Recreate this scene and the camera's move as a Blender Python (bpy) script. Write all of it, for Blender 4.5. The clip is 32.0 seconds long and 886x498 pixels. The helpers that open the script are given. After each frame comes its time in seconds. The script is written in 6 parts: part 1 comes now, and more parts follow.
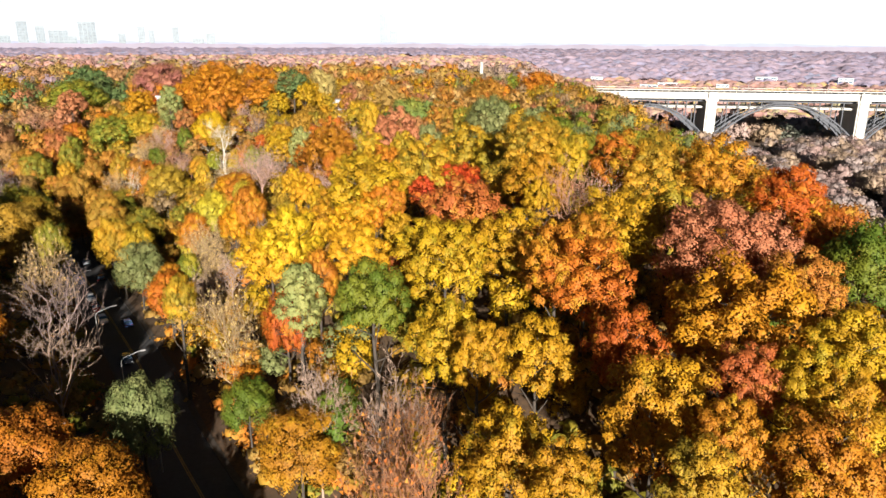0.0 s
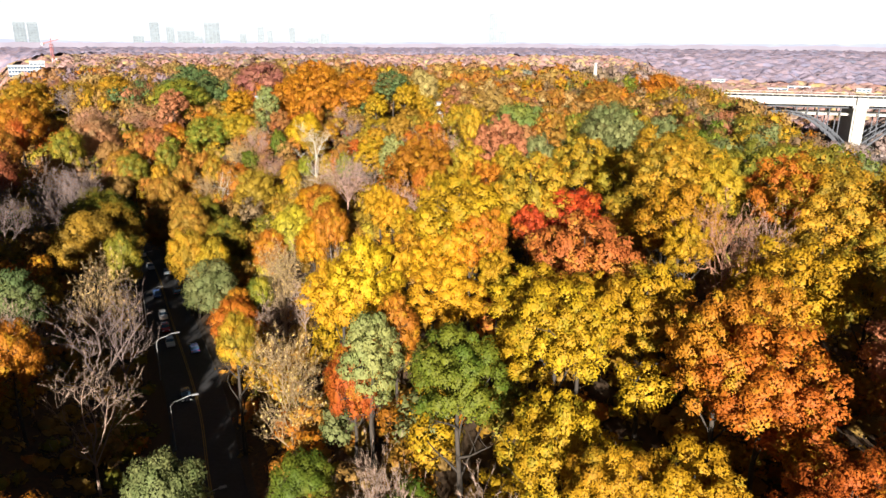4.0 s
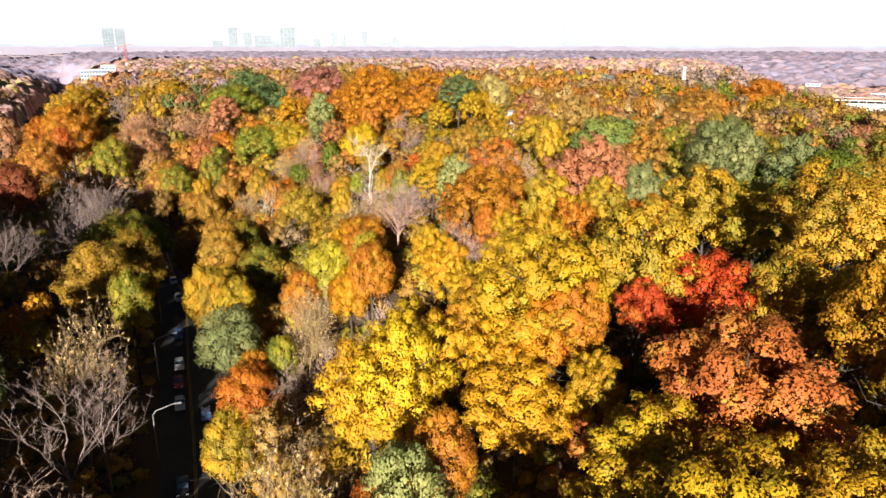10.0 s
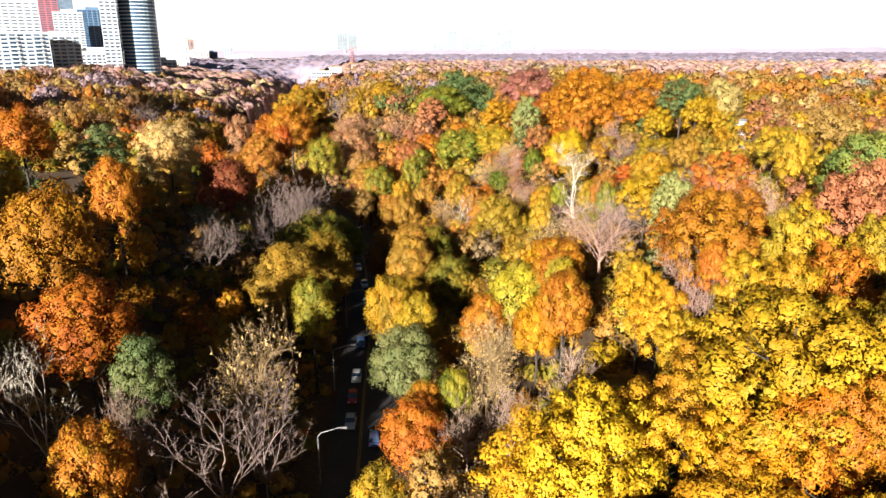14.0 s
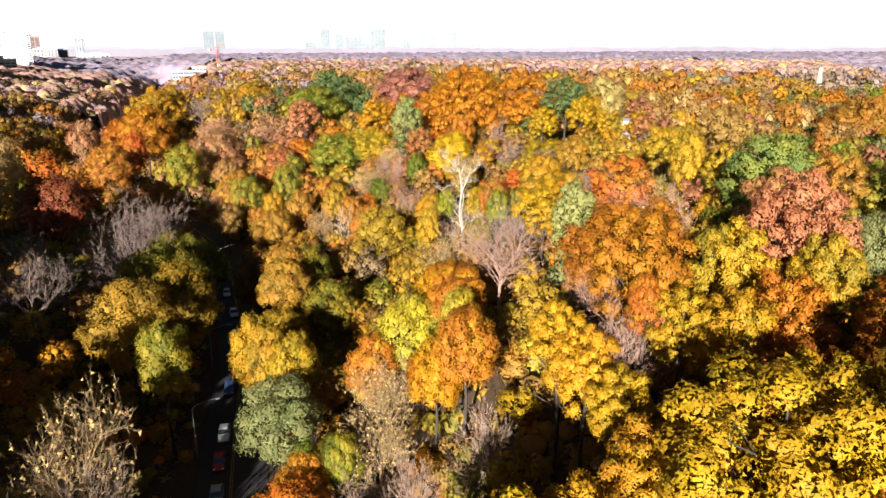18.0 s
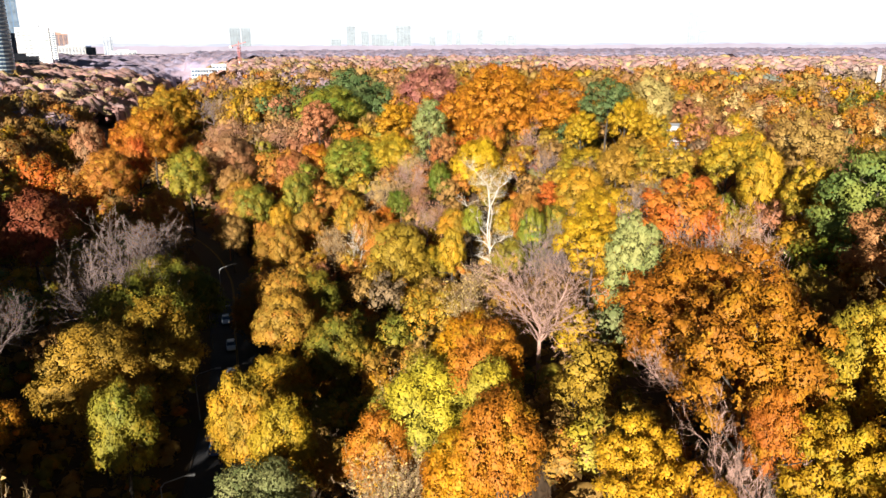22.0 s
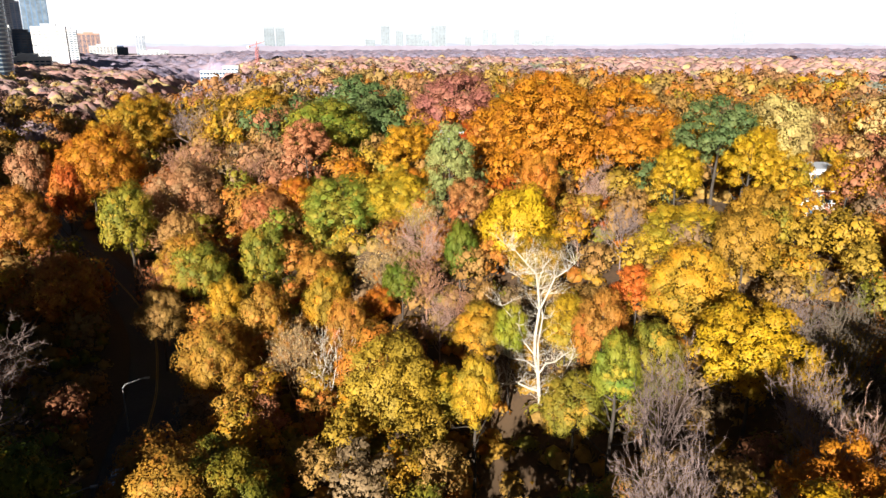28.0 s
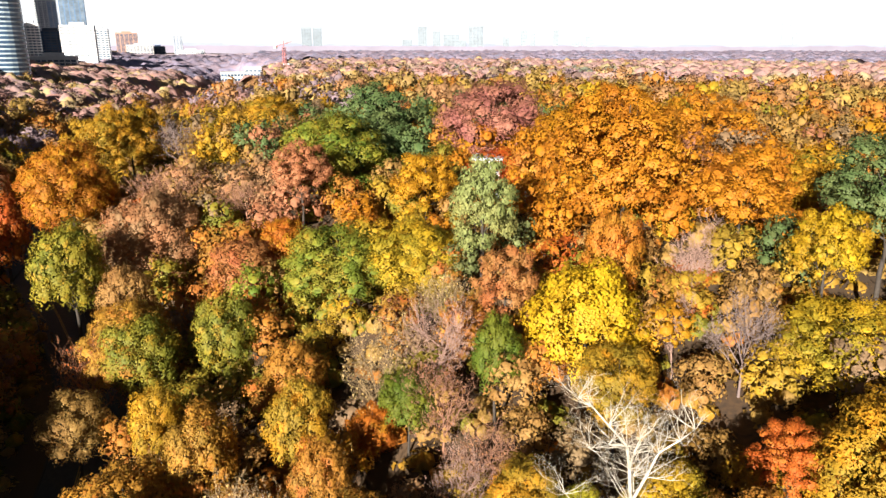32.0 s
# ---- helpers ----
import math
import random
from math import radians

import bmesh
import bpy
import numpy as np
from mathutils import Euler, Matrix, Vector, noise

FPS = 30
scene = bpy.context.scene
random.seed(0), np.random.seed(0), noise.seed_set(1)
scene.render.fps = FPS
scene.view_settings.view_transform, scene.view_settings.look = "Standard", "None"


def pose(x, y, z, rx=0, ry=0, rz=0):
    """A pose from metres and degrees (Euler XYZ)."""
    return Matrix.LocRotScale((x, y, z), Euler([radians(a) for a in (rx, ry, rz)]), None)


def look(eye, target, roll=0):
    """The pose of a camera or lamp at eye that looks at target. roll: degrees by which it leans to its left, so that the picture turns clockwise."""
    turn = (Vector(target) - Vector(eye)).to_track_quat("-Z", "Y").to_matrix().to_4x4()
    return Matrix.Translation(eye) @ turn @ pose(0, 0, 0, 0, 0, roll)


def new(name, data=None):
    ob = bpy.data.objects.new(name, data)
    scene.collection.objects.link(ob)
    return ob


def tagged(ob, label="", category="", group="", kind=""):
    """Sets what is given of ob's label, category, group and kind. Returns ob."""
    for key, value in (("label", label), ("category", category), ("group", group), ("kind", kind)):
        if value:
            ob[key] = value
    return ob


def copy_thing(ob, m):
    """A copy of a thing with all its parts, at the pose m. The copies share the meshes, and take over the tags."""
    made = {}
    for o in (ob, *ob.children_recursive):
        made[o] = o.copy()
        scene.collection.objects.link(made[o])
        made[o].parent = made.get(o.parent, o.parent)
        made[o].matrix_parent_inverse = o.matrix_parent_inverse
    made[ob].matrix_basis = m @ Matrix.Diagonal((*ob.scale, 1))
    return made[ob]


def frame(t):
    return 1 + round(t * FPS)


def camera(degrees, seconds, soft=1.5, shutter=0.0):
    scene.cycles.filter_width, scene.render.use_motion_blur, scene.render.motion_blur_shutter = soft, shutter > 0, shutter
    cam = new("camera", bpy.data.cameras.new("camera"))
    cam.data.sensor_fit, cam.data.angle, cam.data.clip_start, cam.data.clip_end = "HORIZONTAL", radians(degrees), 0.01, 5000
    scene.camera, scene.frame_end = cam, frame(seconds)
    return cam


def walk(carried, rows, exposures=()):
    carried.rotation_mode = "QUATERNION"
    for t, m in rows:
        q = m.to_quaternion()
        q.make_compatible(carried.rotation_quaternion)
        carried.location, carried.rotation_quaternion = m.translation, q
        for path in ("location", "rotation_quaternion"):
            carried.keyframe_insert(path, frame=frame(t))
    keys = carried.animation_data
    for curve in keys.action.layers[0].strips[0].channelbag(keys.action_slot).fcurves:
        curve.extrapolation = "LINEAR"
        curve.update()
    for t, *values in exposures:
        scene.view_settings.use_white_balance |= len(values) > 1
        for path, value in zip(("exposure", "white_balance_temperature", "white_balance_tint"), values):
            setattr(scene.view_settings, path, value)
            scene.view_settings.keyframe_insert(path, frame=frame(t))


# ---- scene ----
cam = camera(65.25, 32.0, soft=1.5)
PATH = [
    (0, pose(0.00, -0.00, 59.28, 73.44, -0.27, -4.81)),
    (0.5, pose(0.10, 2.68, 59.14, 73.46, -0.31, -2.92)),
    (1, pose(0.28, 5.40, 59.05, 73.48, -0.34, 0.18)),
    (1.5, pose(0.49, 8.21, 59.02, 73.48, -0.30, 2.52)),
    (2, pose(0.64, 11.10, 59.01, 73.45, -0.28, 3.78)),
    (2.5, pose(0.73, 14.05, 58.98, 73.42, -0.25, 4.02)),
    (3, pose(0.75, 17.06, 58.92, 73.41, -0.27, 3.94)),
    (3.5, pose(0.73, 20.06, 58.85, 73.40, -0.29, 3.87)),
    (5.5, pose(-0.17, 31.53, 58.58, 73.50, -0.37, 3.62)),
    (6, pose(-0.39, 34.22, 58.61, 73.55, -0.40, 3.58)),
    (6.5, pose(-0.58, 36.80, 58.64, 73.57, -0.37, 3.53)),
    (7, pose(-0.74, 39.27, 58.62, 73.57, -0.37, 3.55)),
    (7.5, pose(-0.91, 41.64, 58.57, 73.60, -0.32, 3.55)),
    (8, pose(-1.06, 43.95, 58.49, 73.62, -0.31, 3.57)),
    (8.5, pose(-1.19, 46.19, 58.42, 73.63, -0.29, 3.58)),
    (9, pose(-1.35, 48.30, 58.35, 73.63, -0.28, 3.57)),
    (9.5, pose(-1.59, 50.28, 58.31, 73.63, -0.22, 3.70)),
    (10, pose(-1.92, 52.11, 58.26, 73.65, -0.08, 9.49)),
    (10.5, pose(-2.17, 53.93, 58.20, 73.75, -0.03, 20.53)),
    (11, pose(-2.37, 55.80, 58.11, 73.82, 0.07, 29.12)),
    (11.5, pose(-2.62, 57.70, 58.01, 73.89, 0.18, 34.03)),
    (12, pose(-3.01, 59.54, 57.93, 73.91, 0.21, 35.24)),
    (12.5, pose(-3.51, 61.31, 57.87, 73.91, 0.25, 35.35)),
    (13, pose(-4.08, 63.02, 57.80, 73.91, 0.28, 35.22)),
    (13.5, pose(-4.70, 64.68, 57.69, 73.91, 0.24, 33.01)),
    (14, pose(-5.39, 66.27, 57.56, 73.89, 0.21, 26.48)),
    (14.5, pose(-6.10, 67.77, 57.45, 73.87, 0.18, 21.06)),
    (15, pose(-6.82, 69.28, 57.34, 73.86, 0.14, 17.77)),
    (15.5, pose(-7.53, 70.83, 57.17, 73.84, 0.14, 16.63)),
    (17.5, pose(-10.91, 78.88, 57.13, 73.82, 0.12, 16.53)),
    (18, pose(-11.65, 81.00, 57.18, 73.77, 0.10, 16.51)),
    (18.5, pose(-12.38, 83.13, 57.24, 73.74, 0.05, 16.52)),
    (19, pose(-13.09, 85.27, 57.29, 73.70, 0.03, 16.51)),
    (19.5, pose(-13.80, 87.46, 57.35, 73.66, 0.01, 16.52)),
    (20, pose(-14.51, 89.72, 57.39, 73.63, 0.05, 16.51)),
    (20.5, pose(-15.22, 92.06, 57.37, 73.60, 0.13, 16.50)),
    (21, pose(-15.95, 94.52, 57.33, 73.55, 0.14, 16.51)),
    (21.5, pose(-16.74, 97.24, 57.29, 73.53, 0.16, 16.49)),
    (22, pose(-17.68, 100.28, 57.22, 73.53, 0.19, 18.55)),
    (22.5, pose(-18.70, 103.70, 57.10, 73.54, 0.19, 20.19)),
    (23, pose(-19.89, 107.50, 56.97, 73.55, 0.17, 20.29)),
    (23.5, pose(-21.22, 111.62, 56.89, 73.54, 0.15, 19.16)),
    (24, pose(-22.72, 116.02, 56.90, 73.53, 0.13, 17.43)),
    (24.5, pose(-24.28, 120.68, 56.98, 73.54, 0.11, 16.63)),
    (25, pose(-25.84, 125.55, 57.05, 73.56, 0.13, 16.53)),
    (25.5, pose(-27.41, 130.65, 57.10, 73.60, 0.13, 16.52)),
    (27.5, pose(-33.51, 152.06, 57.08, 73.52, 0.09, 17.68)),
    (28, pose(-35.12, 157.11, 57.20, 73.55, 0.12, 21.40)),
    (28.5, pose(-36.74, 162.12, 57.29, 73.59, 0.10, 23.76)),
    (29, pose(-38.47, 167.08, 57.35, 73.59, 0.08, 24.09)),
    (29.5, pose(-40.34, 172.01, 57.34, 73.57, 0.03, 24.10)),
    (30, pose(-42.31, 177.00, 57.31, 73.58, 0.00, 24.11)),
    (30.5, pose(-44.36, 181.98, 57.32, 73.58, -0.05, 24.11)),
    (31, pose(-46.32, 186.64, 57.42, 73.61, -0.08, 24.16)),
    (31.5, pose(-47.88, 190.60, 57.49, 73.60, -0.08, 24.23)),
    (32, pose(-48.96, 193.90, 57.52, 73.58, -0.12, 24.39)),
]
walk(cam, PATH, [(0.0, 1.54), (9.0, 1.52), (13.0, 1.80), (18.0, 1.64), (22.0, 1.58), (28.0, 1.60), (32.0, 1.64)])

# ---- light ----
SUN_AZ, SUN_EL = 183.0, 17.0          # degrees: azimuth counter-clockwise from +y, elevation
SKY, HAZE = 0.010, 39.0
world = bpy.data.worlds.new("sky")
scene.world = world
world.use_nodes = True
wn = world.node_tree
sky = wn.nodes.new("ShaderNodeTexSky")
sky.sky_type, sky.sun_disc = "NISHITA", False
sky.sun_elevation, sky.sun_rotation = radians(SUN_EL), radians(-SUN_AZ)
sky.air_density, sky.dust_density, sky.ozone_density = 1.0, 0.8, 1.0
bg = wn.nodes["Background"]
bg.inputs["Strength"].default_value = SKY
# a bright milky haze lies along the whole horizon
tc = wn.nodes.new("ShaderNodeTexCoord")
sep = wn.nodes.new("ShaderNodeSeparateXYZ")
wn.links.new(tc.outputs["Generated"], sep.inputs[0])
rise = wn.nodes.new("ShaderNodeMapRange")
rise.interpolation_type = "SMOOTHSTEP"
for k, v in zip((1, 2, 3, 4), (0.062, 0.09, 1.0, 0.0)):
    rise.inputs[k].default_value = v
wn.links.new(sep.outputs["Z"], rise.inputs[0])
veil = wn.nodes.new("ShaderNodeMix")
veil.data_type = "RGBA"
veil.inputs[7].default_value = (HAZE * 0.97, HAZE, HAZE * 1.03, 1)
wn.links.new(rise.outputs[0], veil.inputs[0])
wn.links.new(sky.outputs[0], veil.inputs[6])
wn.links.new(veil.outputs[2], bg.inputs["Color"])
sun = new("sun", bpy.data.lights.new("sun", "SUN"))
sun.data.energy, sun.data.angle, sun.data.color = 5.0, radians(0.5), (1.0, 0.93, 0.82)
sun_from = Vector((-math.sin(radians(SUN_AZ)) * math.cos(radians(SUN_EL)), math.cos(radians(SUN_AZ)) * math.cos(radians(SUN_EL)), math.sin(radians(SUN_EL))))
sun.matrix_world = look(sun_from * 800, (0, 0, 0))

# ---- materials ----
def shader(name, rough=0.8, metal=0.0):
    m = bpy.data.materials.new(name)
    m.use_nodes = True
    b = m.node_tree.nodes["Principled BSDF"]
    b.inputs["Roughness"].default_value = rough
    b.inputs["Metallic"].default_value = metal
    return m, m.node_tree, b


def mixed(nt, fac, a, b, how="MIX"):
    n = nt.nodes.new("ShaderNodeMix")
    n.data_type, n.blend_type = "RGBA", how
    for sock, v in ((n.inputs[0], fac), (n.inputs[6], a), (n.inputs[7], b)):
        if isinstance(v, (int, float)):
            sock.default_value = v
        elif isinstance(v, tuple):
            sock.default_value = (*v, 1)
        else:
            nt.links.new(v, sock)
    return n.outputs[2]


def noise_at(nt, scale, detail=3.0, place=None):
    n = nt.nodes.new("ShaderNodeTexNoise")
    n.inputs["Scale"].default_value, n.inputs["Detail"].default_value = scale, detail
    g = nt.nodes.new("ShaderNodeNewGeometry")
    nt.links.new(place if place else g.outputs["Position"], n.inputs["Vector"])
    return n.outputs["Fac"]


def ranged(nt, v, a, b, c=0.0, d=1.0):
    n = nt.nodes.new("ShaderNodeMapRange")
    for i, w in enumerate((a, b, c, d)):
        n.inputs[1 + i].default_value = w
    nt.links.new(v, n.inputs[0])
    return n.outputs[0]


def leaf(name, c1, c2, c3=None, gloss=0.6, vary=0.14, grain=1.0, fine=7.0):
    """Foliage: two hues in patches, single leaves within each spray in relief, every spray its own shade, some light through it."""
    m, nt, b = shader("leaf_" + name, gloss)
    b.inputs["Specular IOR Level"].default_value = 0.2
    g = nt.nodes.new("ShaderNodeNewGeometry")
    patch = ranged(nt, noise_at(nt, 0.22, 3.0), 0.40, 0.60)
    col = mixed(nt, patch, c1, c2)
    if c3:
        col = mixed(nt, ranged(nt, noise_at(nt, 0.55, 2.0), 0.56, 0.66), col, c3)
    leaves = noise_at(nt, fine, 1.0 if fine > 3 else 4.0)
    col = mixed(nt, ranged(nt, leaves, 0.40, 0.60, 0.26 * grain, 0.0), col, tuple(v * 0.30 for v in c2))
    o = nt.nodes.new("ShaderNodeObjectInfo")
    hsv = nt.nodes.new("ShaderNodeHueSaturation")
    nt.links.new(ranged(nt, o.outputs["Random"], 0, 1, 0.487, 0.513), hsv.inputs["Hue"])
    nt.links.new(ranged(nt, g.outputs["Random Per Island"], 0, 1, 0.95 - vary, 0.95 + vary), hsv.inputs["Value"])
    nt.links.new(col, hsv.inputs["Color"])
    nt.links.new(hsv.outputs[0], b.inputs["Base Color"])
    bn = nt.nodes.new("ShaderNodeBump")
    bn.inputs["Strength"].default_value, bn.inputs["Distance"].default_value = 0.45 * grain, 0.12 * 7.0 / fine
    nt.links.new(leaves, bn.inputs["Height"])
    nt.links.new(bn.outputs[0], b.inputs["Normal"])
    tr = nt.nodes.new("ShaderNodeBsdfTranslucent")
    nt.links.new(hsv.outputs[0], tr.inputs["Color"])
    mx = nt.nodes.new("ShaderNodeMixShader")
    mx.inputs[0].default_value = 0.17
    nt.links.new(b.outputs[0], mx.inputs[1])
    nt.links.new(tr.outputs[0], mx.inputs[2])
    nt.links.new(mx.outputs[0], nt.nodes["Material Output"].inputs["Surface"])
    return m


def plain(name, c1, c2, scale=2.0, rough=0.8, metal=0.0, bump=0.0):
    """A surface of two tones in two grains of noise, with fine relief."""
    m, nt, b = shader(name, rough, metal)
    n1, n2 = noise_at(nt, scale, 5.0), noise_at(nt, scale * 0.11, 3.0)
    col = mixed(nt, ranged(nt, n1, 0.35, 0.65), c1, c2)
    col = mixed(nt, ranged(nt, n2, 0.4, 0.62, 0.0, 0.45), col, tuple(v * 0.6 for v in c1))
    nt.links.new(col, b.inputs["Base Color"])
    if bump:
        bn = nt.nodes.new("ShaderNodeBump")
        bn.inputs["Strength"].default_value, bn.inputs["Distance"].default_value = bump, 0.05
        nt.links.new(n1, bn.inputs["Height"])
        nt.links.new(bn.outputs[0], b.inputs["Normal"])
    return m


LEAF = {
    "yellow": leaf("yellow", (0.472, 0.27, 0.0113), (0.396, 0.201, 0.0113), (0.304, 0.209, 0.0136)),
    "brightyellow": leaf("brightyellow", (0.56, 0.345, 0.014), (0.49, 0.27, 0.012)),
    "yellow2": leaf("yellow2", (0.468, 0.344, 0.024), (0.34, 0.279, 0.036)),
    "gold": leaf("gold", (0.477, 0.218, 0.0113), (0.417, 0.165, 0.0113)),
    "amber": leaf("amber", (0.471, 0.178, 0.0135), (0.408, 0.134, 0.0135), (0.453, 0.241, 0.0162)),
    "amber2": leaf("amber2", (0.534, 0.257, 0.00756), (0.427, 0.149, 0.00756), (0.409, 0.266, 0.0106)),
    "tawny": leaf("tawny", (0.37, 0.145, 0.010), (0.30, 0.105, 0.010), (0.40, 0.185, 0.012)),
    "olivegold": leaf("olivegold", (0.477, 0.272, 0.0166), (0.286, 0.205, 0.02), (0.572, 0.284, 0.0166)),
    "olive": leaf("olive", (0.268, 0.207, 0.022), (0.159, 0.159, 0.0195), (0.415, 0.244, 0.0244)),
    "olivegreen": leaf("olivegreen", (0.244, 0.232, 0.0244), (0.122, 0.183, 0.022), (0.366, 0.268, 0.0244)),
    "green": leaf("green", (0.078, 0.122, 0.0125), (0.145, 0.158, 0.0145)),
    "green2": leaf("green2", (0.12, 0.18, 0.045), (0.20, 0.22, 0.04)),
    "green3": leaf("green3", (0.20, 0.22, 0.015), (0.32, 0.27, 0.02)),
    "darkgreen": leaf("darkgreen", (0.0772, 0.12, 0.0384), (0.14, 0.168, 0.0549)),
    "greygreen": leaf("greygreen", (0.15, 0.18, 0.062), (0.21, 0.22, 0.08), (0.11, 0.14, 0.045)),
    "lightgreen": leaf("lightgreen", (0.20, 0.23, 0.07), (0.29, 0.28, 0.09)),
    "orange": leaf("orange", (0.437, 0.144, 0.012), (0.356, 0.099, 0.012), (0.454, 0.216, 0.0144)),
    "ochre": leaf("ochre", (0.43, 0.20, 0.028), (0.32, 0.175, 0.028), (0.45, 0.155, 0.028)),
    "rust": leaf("rust", (0.473, 0.178, 0.0268), (0.386, 0.123, 0.0268), (0.494, 0.26, 0.0366)),
    "rust2": leaf("rust2", (0.512, 0.159, 0.0244), (0.317, 0.183, 0.0305)),
    "red": leaf("red", (0.48, 0.095, 0.012), (0.40, 0.07, 0.012), (0.50, 0.15, 0.015)),
    "red2": leaf("red2", (0.38, 0.10, 0.04), (0.36, 0.145, 0.05)),
    "redorange": leaf("redorange", (0.495, 0.115, 0.018), (0.414, 0.161, 0.02)),
    "darkred": leaf("darkred", (0.24, 0.06, 0.028), (0.26, 0.09, 0.032)),
    "plum": leaf("plum", (0.29, 0.10, 0.085), (0.37, 0.15, 0.10)),
    "salmon": leaf("salmon", (0.45, 0.19, 0.085), (0.38, 0.145, 0.06)),
    "salmonbare": leaf("salmonbare", (0.40, 0.165, 0.078), (0.31, 0.17, 0.085)),
    "brown": leaf("brown", (0.293, 0.159, 0.0427), (0.366, 0.22, 0.061)),
    "browngold": leaf("browngold", (0.293, 0.183, 0.0244), (0.403, 0.232, 0.0244)),
    "tan": leaf("tan", (0.634, 0.415, 0.134), (0.488, 0.366, 0.146)),
    # far-wood hues, mauve to slate: distance haze is mixed into the leaf colour
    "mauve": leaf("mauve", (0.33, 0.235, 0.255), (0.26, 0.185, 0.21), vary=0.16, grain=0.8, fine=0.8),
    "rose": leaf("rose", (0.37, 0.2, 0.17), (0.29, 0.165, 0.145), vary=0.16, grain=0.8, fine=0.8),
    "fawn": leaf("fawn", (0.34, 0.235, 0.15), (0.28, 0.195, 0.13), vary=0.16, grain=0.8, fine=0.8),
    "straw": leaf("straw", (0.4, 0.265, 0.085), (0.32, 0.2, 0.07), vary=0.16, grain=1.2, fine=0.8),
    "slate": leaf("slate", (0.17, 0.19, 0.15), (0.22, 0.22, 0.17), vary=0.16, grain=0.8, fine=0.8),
    "taupe": leaf("taupe", (0.26, 0.165, 0.085), (0.19, 0.125, 0.07)),
    "dusk": leaf("dusk", (0.37, 0.17, 0.07), (0.28, 0.135, 0.06)),
    # russet and bronze too are greyed in colour to imitate haze
    "russet": leaf("russet", (0.4, 0.185, 0.085), (0.31, 0.15, 0.075), vary=0.16, grain=0.8, fine=0.8),
    "bronze": leaf("bronze", (0.4, 0.235, 0.06), (0.31, 0.19, 0.055), vary=0.16, grain=0.8, fine=0.8),
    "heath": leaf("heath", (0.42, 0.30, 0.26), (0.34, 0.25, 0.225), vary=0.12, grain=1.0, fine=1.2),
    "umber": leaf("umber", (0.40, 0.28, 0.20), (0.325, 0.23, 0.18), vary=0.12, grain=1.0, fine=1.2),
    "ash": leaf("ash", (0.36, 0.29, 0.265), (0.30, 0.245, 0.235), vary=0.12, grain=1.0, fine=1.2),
    "cream": leaf("cream", (0.46, 0.36, 0.12), (0.36, 0.26, 0.09)),
}
BARK = {
    "bark": plain("bark", (0.06, 0.046, 0.036), (0.035, 0.028, 0.022), 3.0, 0.9),
    "twig": plain("bark_brown", (0.36, 0.25, 0.19), (0.28, 0.19, 0.145), 0.6, 0.85),
    "grey": plain("bark_grey", (0.155, 0.12, 0.085), (0.12, 0.093, 0.07), 0.6, 0.85),
    "purple": plain("bark_purple", (0.21, 0.15, 0.135), (0.165, 0.118, 0.11), 0.6, 0.85),
    "pinktwig": plain("bark_pink", (0.36, 0.225, 0.175), (0.28, 0.165, 0.13), 0.6, 0.85),
    "tantwig": plain("bark_tan", (0.315, 0.217, 0.105), (0.24, 0.158, 0.09), 0.6, 0.85),
    "rusttwig": plain("bark_rust", (0.32, 0.136, 0.056), (0.24, 0.112, 0.064), 0.6, 0.85),
    "salmontwig": plain("bark_salmon", (0.345, 0.173, 0.105), (0.27, 0.135, 0.09), 0.6, 0.85),
    "white": plain("bark_white", (0.58, 0.52, 0.43), (0.40, 0.35, 0.28), 0.8, 0.75),
}

# ---- ground ----
ROAD = [(75, -140), (40, -55), (10, 22), (-9, 55), (-33, 96), (-47.5, 125), (-68.5, 161), (-86.5, 192), (-100, 211), (-110, 225), (-123, 242), (-146, 264), (-184, 288), (-238, 318), (-290, 370), (-345, 450), (-430, 580), (-540, 740), (-700, 960)]
RP = np.array(ROAD, float)


def road_offset(x, y):
    """Signed distance from the road's middle, to its right positive, for arrays."""
    x, y = np.asarray(x, float), np.asarray(y, float)
    best, side = np.full(x.shape, 1e9), np.ones(x.shape)
    for a, b in zip(RP[:-1], RP[1:]):
        e = b - a
        u = np.clip(((x - a[0]) * e[0] + (y - a[1]) * e[1]) / (e @ e), 0, 1)
        dx, dy = x - a[0] - u * e[0], y - a[1] - u * e[1]
        d = np.hypot(dx, dy)
        s = np.where(e[1] * dx - e[0] * dy >= 0, 1.0, -1.0)
        near = d < best
        best, side = np.where(near, d, best), np.where(near, s, side)
    return best * side


def step(a, b, v):
    u = np.clip((v - a) / (b - a), 0, 1)
    return u * u * (3 - 2 * u)


